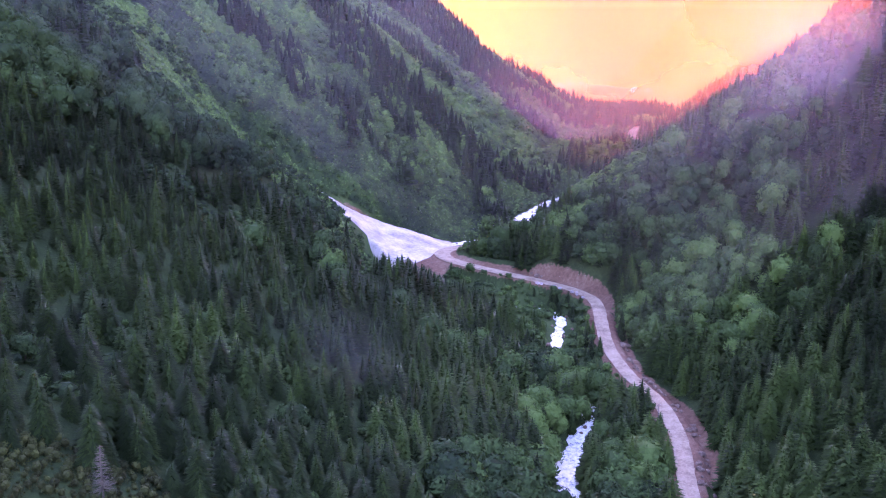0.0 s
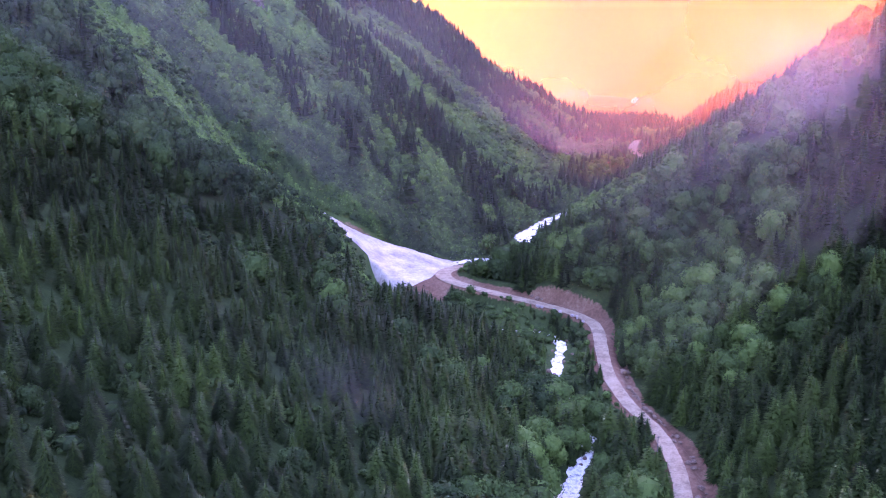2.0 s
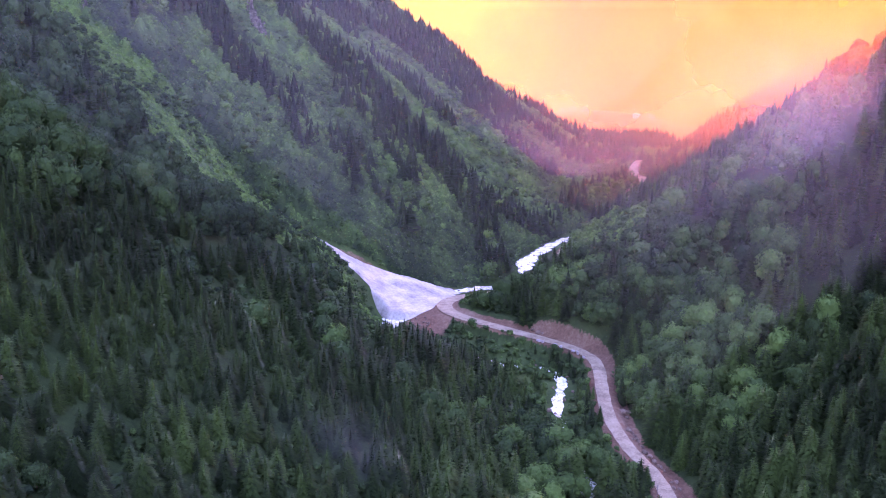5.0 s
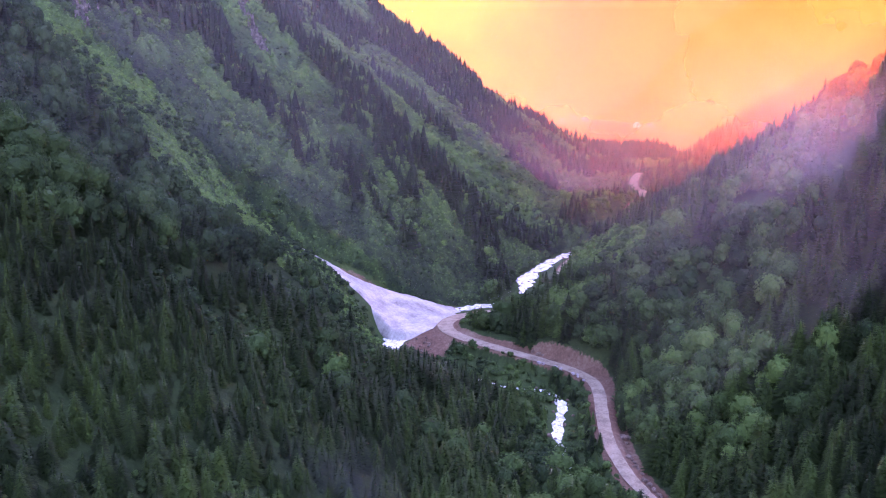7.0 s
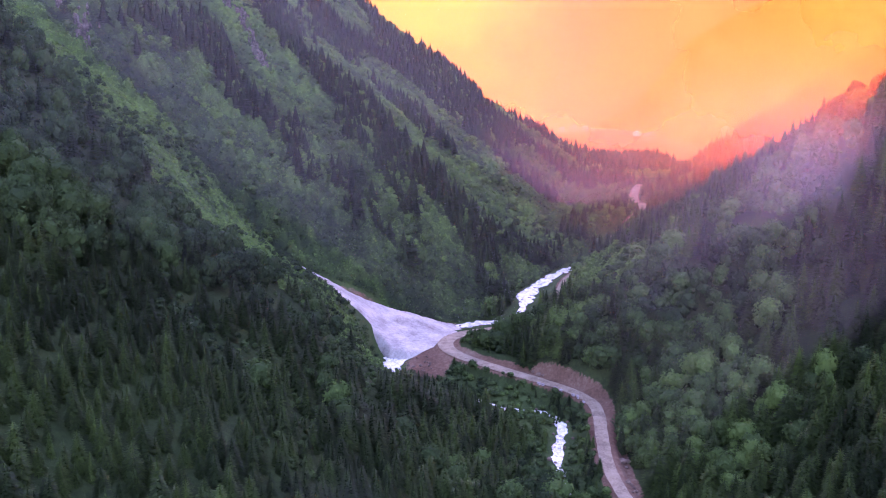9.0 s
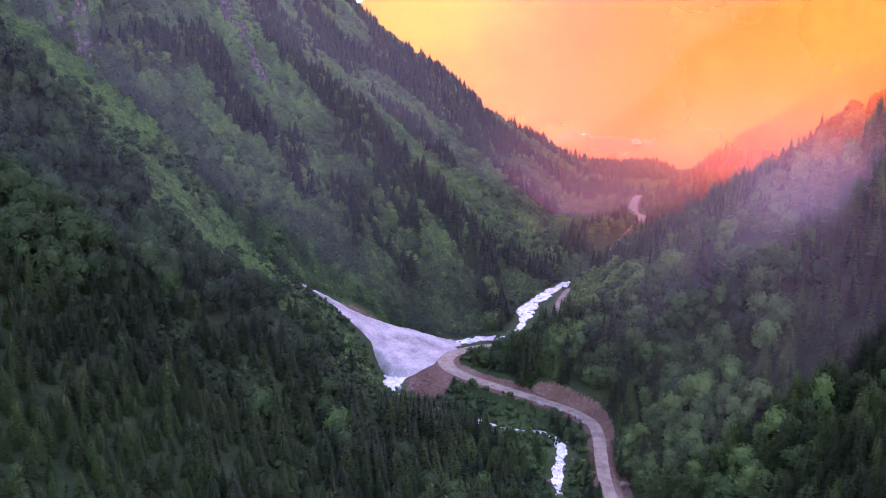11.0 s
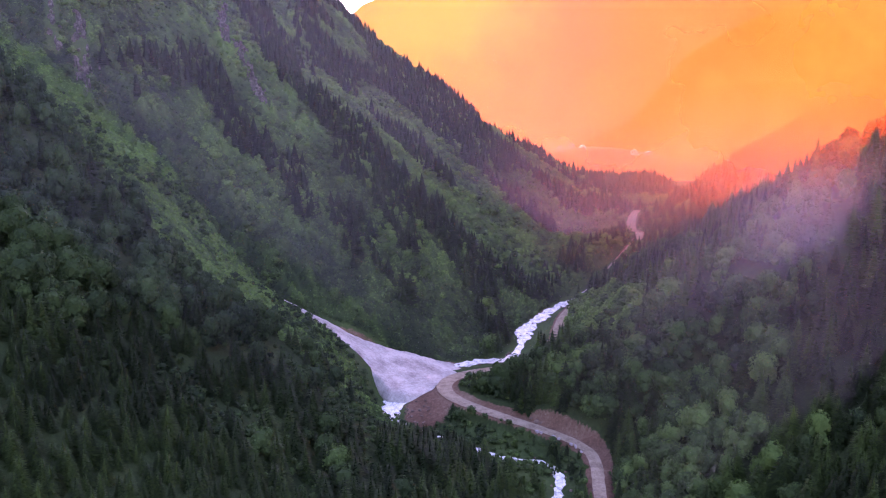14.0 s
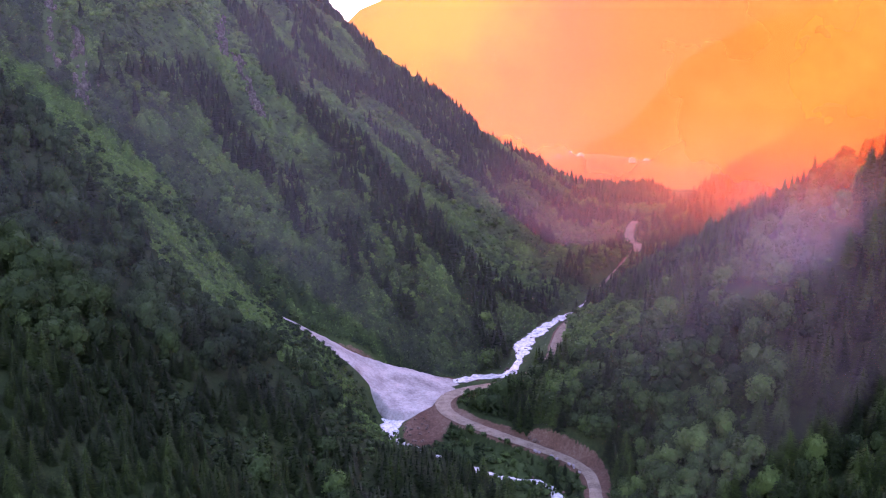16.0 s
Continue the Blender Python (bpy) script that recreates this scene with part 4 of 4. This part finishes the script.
open_ = snag_open | ((ux > -2) & (ux < 70) & (uy > 520) & (uy < 600)) | (vnoise(ux / 30 + 50, uy / 30, 3) > np.where((ux < -30) & (uy > 320), 0.47, np.where(ux > 95, 0.66, 0.57))) | (near_line(RIVER_LINE, ux, uy)[0] < 26)
ok &= open_ & (uy > 172)
ux, uy = ux[ok], uy[ok]
joined("shrubs", "bright green undergrowth and shrubs between the trees", [crown_shape(rng, 62, 0.115, 4, 0.55, 0.1, 1) for _ in range(6)], ux, uy, terrain(ux, uy) - 0.6, rng.uniform(1.4, 5.0, len(ux)), rng.uniform(0.9, 1.7, len(ux)), MAT_SHRUB, rng, "shrubs", 0.62)

sx, sy = scatter(-95, -25, 112, 166, 1.8, rng)
ok = ((sx + 60) / 28) ** 2 + ((sy - 140) / 22) ** 2 < 1
sx, sy = sx[ok], sy[ok]
joined("shrubs", "bright yellow-green young shrubs in the clearing round the dead tree", [crown_shape(rng, 110, 0.062, 4, 0.5, 0.1, 1) for _ in range(6)], sx, sy, terrain(sx, sy) - 0.5, rng.uniform(0.8, 3.2, len(sx)), rng.uniform(0.7, 1.1, len(sx)), MAT_YOUNG, rng, "shrubs", 0.55)

# ---- rock ----
def rock_shape(rng, squash=(1, 1, 1), levels=1, rough=0.28):
    """An angular stone: a split icosahedron pushed in and out."""
    V, F = ICO_V.copy(), ICO_F.copy()
    for _ in range(levels):
        mids, nf, V = {}, [], list(map(tuple, V))

        def mid(a, c):
            key = (min(a, c), max(a, c))
            if key not in mids:
                m = np.array(V[a]) + np.array(V[c])
                V.append(tuple(m / np.linalg.norm(m)))
                mids[key] = len(V) - 1
            return mids[key]

        for a, c, d in F:
            p, q, r = mid(a, c), mid(c, d), mid(d, a)
            nf += [(a, p, r), (p, c, q), (r, q, d), (p, q, r)]
        V, F = np.array(V), np.array(nf)
    o = rng.uniform(0, 50)
    k = 1 + rough * 2 * (vnoise(V[:, 0] * 1.3 + V[:, 2] * 0.7 + o, V[:, 1] * 1.3 - V[:, 2] * 0.9 + o, 3) - 0.5) + rng.uniform(-0.06, 0.06, len(V))
    return V * k[:, None] * np.array(squash), F


BOULDERS = [tri_mesh("boulder", *rock_shape(rng, (1, rng.uniform(0.7, 1), rng.uniform(0.55, 0.8))), MAT_BOULDER) for _ in range(8)]


def boulder(x, y, size, label, group, sink=0.3):
    ob = new("boulder", BOULDERS[rng.randint(0, len(BOULDERS))])
    z = float(terrain(np.array([x]), np.array([y]))[0])
    ob.matrix_basis = Matrix.LocRotScale((x, y, z + size * (0.55 - sink)), Euler((rng.uniform(-0.4, 0.4), rng.uniform(-0.4, 0.4), rng.uniform(0, 6.28))), Vector((size, size, size)))
    return tagged(ob, label, "boulder", group)


def beside(line, n, s0, s1, d0, d1):
    """Places beside a line, between two shares of its length, on its right for plus distances."""
    for _ in range(n):
        k = rng.uniform(s0, s1) * (len(line) - 2)
        a, c = line[int(k)], line[int(k) + 1]
        t = (c - a)[:2] / np.linalg.norm((c - a)[:2])
        d = rng.uniform(d0, d1)
        yield a[0] + t[1] * d, a[1] - t[0] * d


def share(line, y):
    return float(np.argmin(np.abs(line[: len(line) * 2 // 3, 1] - y))) / (len(line) - 1)


for x, y in beside(ROAD_LINE, 60, share(ROAD_LINE, 262), share(ROAD_LINE, 395), 4.2, 9.5):
    boulder(x, y, rng.uniform(0.5, 1.5), "reddish broken boulder at the foot of the cut bank", "boulders along the road")
for x, y in beside(ROAD_LINE, 16, share(ROAD_LINE, 265), share(ROAD_LINE, 330), -7.5, -4.2):
    boulder(x, y, rng.uniform(0.4, 1.0), "pale stone on the road's outer edge", "boulders along the road")
for x, y in beside(RIVER_LINE, 46, 0.2, 0.98, -6.5, 6.5):
    boulder(x, y, rng.uniform(0.5, 1.4), "wet grey boulder in the foaming stream", "boulders in the stream", 0.1)
for x, y in beside(RIVER_UP_LINE, 26, 0.05, 0.75, -7, 7):
    boulder(x, y, rng.uniform(0.6, 1.5), "wet grey boulder in the foaming stream", "boulders in the stream", 0.1)
for _ in range(30):
    x, y = rng.normal(-14, 8), rng.normal(528, 13)
    if near_line(ROAD_LINE, np.array([x]), np.array([y]))[0][0] > 5.5:
        boulder(x, y, rng.uniform(0.4, 1.3), "brown stone in the tipped earth below the road", "stones on the tip")
for x, y, size in ((56, 490.5, 1.9), (53, 494, 1.5), (58.5, 489, 1.2), (86.5, 392, 2.3), (90, 394, 1.6), (88.5, 389, 1.2)):
    boulder(x, y, size, "large dark boulder beside the gravel road", "large roadside boulders", 0.2)


def rock_outcrop(line):
    """A rib of bare rock: many upright slabs grown together in one mesh."""
    p = spline(np.array([(x, y, 0.0) for x, y in line]), 4.0)
    Vs, Fs, base = [], [], 0
    for x, y, _ in p:
        drift = rng.normal(0, 2.2, 2)
        for _k in range(rng.randint(1, 7)):
            px, py = x + drift[0] + rng.normal(0, 2.8), y + drift[1] + rng.normal(0, 3.4)
            V, F = rock_shape(rng, (rng.uniform(0.7, 2.2), rng.uniform(0.7, 2.0), rng.uniform(1.2, 4.6)), 1, 0.7)
            a = rng.uniform(0, 6.28)
            V = np.stack([V[:, 0] * math.cos(a) - V[:, 1] * math.sin(a), V[:, 0] * math.sin(a) + V[:, 1] * math.cos(a), V[:, 2]], 1)
            z = float(terrain(np.array([px]), np.array([py]))[0])
            Vs.append(V + (px, py, z + 1.5))
            Fs.append(F + base)
            base += len(V)
    ob = new("rock_outcrop", tri_mesh("rock_outcrop", np.concatenate(Vs), np.concatenate(Fs), MAT_ROCK))
    return tagged(ob, "bare pale grey rock rib on the steep mountainside", "rock", "rock ribs")


for line in OUTCROPS:
    rock_outcrop(line)


# ---- roadside things ----
def part(name, bm, material, parent, label=""):
    me = bpy.data.meshes.new(name)
    bm.to_mesh(me)
    bm.free()
    me.materials.append(material)
    ob = new(name, me)
    ob.parent = parent
    return tagged(ob, label) if label else ob


def box(sx, sy, sz, at=(0, 0, 0), bevel=0.0):
    bm = bmesh.new()
    bmesh.ops.create_cube(bm, size=1.0)
    bmesh.ops.scale(bm, vec=(sx, sy, sz), verts=bm.verts)
    if bevel:
        bmesh.ops.bevel(bm, geom=bm.edges, offset=bevel, segments=2, affect="EDGES")
    bmesh.ops.translate(bm, vec=at, verts=bm.verts)
    return bm


def rod(r0, r1, length, at=(0, 0, 0), sides=10):
    bm = bmesh.new()
    bmesh.ops.create_cone(bm, cap_ends=True, segments=sides, radius1=r0, radius2=r1, depth=length)
    bmesh.ops.translate(bm, vec=(at[0], at[1], at[2] + length / 2), verts=bm.verts)
    return bm


MAT_POLE = simple("weathered_pole", [(0.3, (0.10, 0.08, 0.07)), (0.7, (0.22, 0.19, 0.17))], 3.0)
MAT_BLOCK = simple("pale_block", [(0.3, (0.26, 0.23, 0.20)), (0.7, (0.48, 0.43, 0.39))], 1.2)
MAT_WALL = simple("pale_plaster", [(0.3, (0.62, 0.56, 0.52)), (0.7, (0.80, 0.76, 0.72))], 0.8)
MAT_ROOF = simple("metal_roof", [(0.3, (0.42, 0.38, 0.38)), (0.7, (0.62, 0.58, 0.58))], 0.8, 0.5)
MAT_GLASS = simple("dark_window", [(0.3, (0.03, 0.03, 0.035)), (0.7, (0.06, 0.06, 0.07))], 1.0, 0.15, 0.05)


def ground_z(x, y):
    return float(terrain(np.array([float(x)]), np.array([float(y)]))[0])


pole = tagged(new("utility_pole"), "weathered wooden utility pole beside the gravel road", "pole")
part("shaft", rod(0.17, 0.11, 8.6, (0, 0, -0.6)), MAT_POLE, pole)
part("crossarm", box(1.7, 0.12, 0.14, (0, 0.12, 7.3), 0.02), MAT_POLE, pole)
for q in (-0.7, 0.0, 0.7):
    part("insulator", rod(0.06, 0.04, 0.22, (q, 0.12, 7.37)), MAT_BLOCK, pole, "small pale insulator")
pole.matrix_basis = pose(82.5, 306, ground_z(82.5, 306), 0, 1.5, 20)

# pale blocks holding the outer edge of the bend
edge = spline(np.array([(55, 478.5, 0), (66, 468.5, 0), (75, 459, 0), (78.3, 449, 0)], float), 3.1)
for k in range(len(edge) - 1):
    if k in (2, 5, 6, 9):
        continue
    x, y = edge[k][:2] + rng.uniform(-0.7, 0.7, 2)
    d = edge[k + 1] - edge[k]
    blk = box(2.4 * rng.uniform(0.5, 1.1), 1.2 * rng.uniform(0.8, 1.4), 1.5 * rng.uniform(0.7, 1.3), (0, 0, 0.3), 0.12)
    for v in blk.verts:
        v.co += Vector(rng.uniform(-0.06, 0.06, 3))
    me = bpy.data.meshes.new("edge_block")
    blk.to_mesh(me)
    blk.free()
    me.materials.append(MAT_BLOCK)
    ob = tagged(new("edge_block", me), "pale stone block along the outer edge of the road", "stone block", "blocks on the road bend")
    ob.matrix_basis = pose(x, y, np.interp(y, [448, 480], [-115.6, -113.2]), 0, 0, math.degrees(math.atan2(d[1], d[0])) + rng.uniform(-25, 25))

# timber drains across the road
for x, y, z, turn in ((83.0, 436.6, -116.95, 4), (79.8, 411.0, -118.9, -6)):
    drain = tagged(new("cross_drain"), "dark timber drain set across the gravel road", "drain", "drains across the road")
    part("channel", box(6.6, 0.30, 0.10, (0, 0, 0.06)), MAT_POLE, drain)
    for q in (-0.24, 0.24):
        part("plank", box(6.8, 0.14, 0.22, (0, q, 0.08), 0.02), MAT_POLE, drain)
    drain.matrix_basis = pose(x, y, z, 0, 0, turn)


def house(x, y, turn, w, d, h):
    """A small gabled house of two storeys."""
    root = tagged(new("house"), "small pale house with a light metal roof on the saddle", "house", "houses on the saddle")
    part("wall", box(w, d, h, (0, 0, h / 2)), MAT_WALL, root)
    bm = bmesh.new()
    e, rise = 0.7, w * 0.30
    pts = [(-w / 2 - e, -d / 2 - e, h - 0.1), (w / 2 + e, -d / 2 - e, h - 0.1), (0, -d / 2 - e, h + rise), (-w / 2 - e, d / 2 + e, h - 0.1), (w / 2 + e, d / 2 + e, h - 0.1), (0, d / 2 + e, h + rise)]
    vs = [bm.verts.new(p) for p in pts]
    for f in ((0, 1, 2), (5, 4, 3), (0, 2, 5, 3), (1, 4, 5, 2), (0, 3, 4, 1)):
        bm.faces.new([vs[i] for i in f])
    part("roof", bm, MAT_ROOF, root)
    for zz in (1.6, h - 1.7):
        for q in (-w * 0.3, 0, w * 0.3):
            if zz < 2 and q == 0:
                part("door", box(1.1, 0.14, 2.1, (0, -d / 2 - 0.03, 1.05)), MAT_POLE, root)
            else:
                win = part("window", box(1.3, 0.16, 1.4, (q, -d / 2 - 0.03, zz)), MAT_ROOF, root)
                part("pane", box(1.05, 0.06, 1.15, (q, -d / 2 - 0.12, zz)), MAT_GLASS, win)
    root.matrix_basis = pose(x, y, ground_z(x, y) - 0.2, 0, 0, turn)


for x, y, turn, w, d, h in ((212, 1552, 12, 13, 10, 6.5), (231, 1560, -18, 11, 9, 7.5), (252, 1556, 8, 10, 8, 6), (345, 1545, -10, 14, 10, 6.5), (372, 1550, 22, 11, 9, 6)):
    house(x, y, turn, w, d, h)


# ---- dead tree in the clearing ----
def dead_tree(x, y, h):
    root = tagged(new("dead_tree"), "bare grey dead tree standing among low shrubs", "tree")
    V, F = trunk_shape(rng, 0.020, 0.98, 8, 0)
    t = new("trunk", tri_mesh("trunk", V, F, MAT_DEAD))
    t.parent = root
    V, F = [], []
    for i in range(190):
        hh = rng.uniform(0.15, 0.96)
        a, L = rng.uniform(0, 6.28), 0.27 * (1.05 - hh) + 0.04
        p0, p1 = np.array((0, 0, hh)), np.array((L * math.cos(a), L * math.sin(a), hh + rng.uniform(-0.03, 0.06)))
        side = np.array((-math.sin(a), math.cos(a), 0)) * 0.006
        k = len(V)
        V += [p0 - side, p0 + side, p0 + (0, 0, 0.012), p1]
        F += [(k, k + 1, k + 3), (k + 1, k + 2, k + 3), (k + 2, k, k + 3)]
    t = new("branches", tri_mesh("branches", np.array(V), np.array(F), MAT_DEAD))
    t.parent = root
    root.matrix_basis = pose(x, y, ground_z(x, y) - 0.3) @ Matrix.Diagonal((h, h, h, 1))


dead_tree(-63.5, 146, 11)

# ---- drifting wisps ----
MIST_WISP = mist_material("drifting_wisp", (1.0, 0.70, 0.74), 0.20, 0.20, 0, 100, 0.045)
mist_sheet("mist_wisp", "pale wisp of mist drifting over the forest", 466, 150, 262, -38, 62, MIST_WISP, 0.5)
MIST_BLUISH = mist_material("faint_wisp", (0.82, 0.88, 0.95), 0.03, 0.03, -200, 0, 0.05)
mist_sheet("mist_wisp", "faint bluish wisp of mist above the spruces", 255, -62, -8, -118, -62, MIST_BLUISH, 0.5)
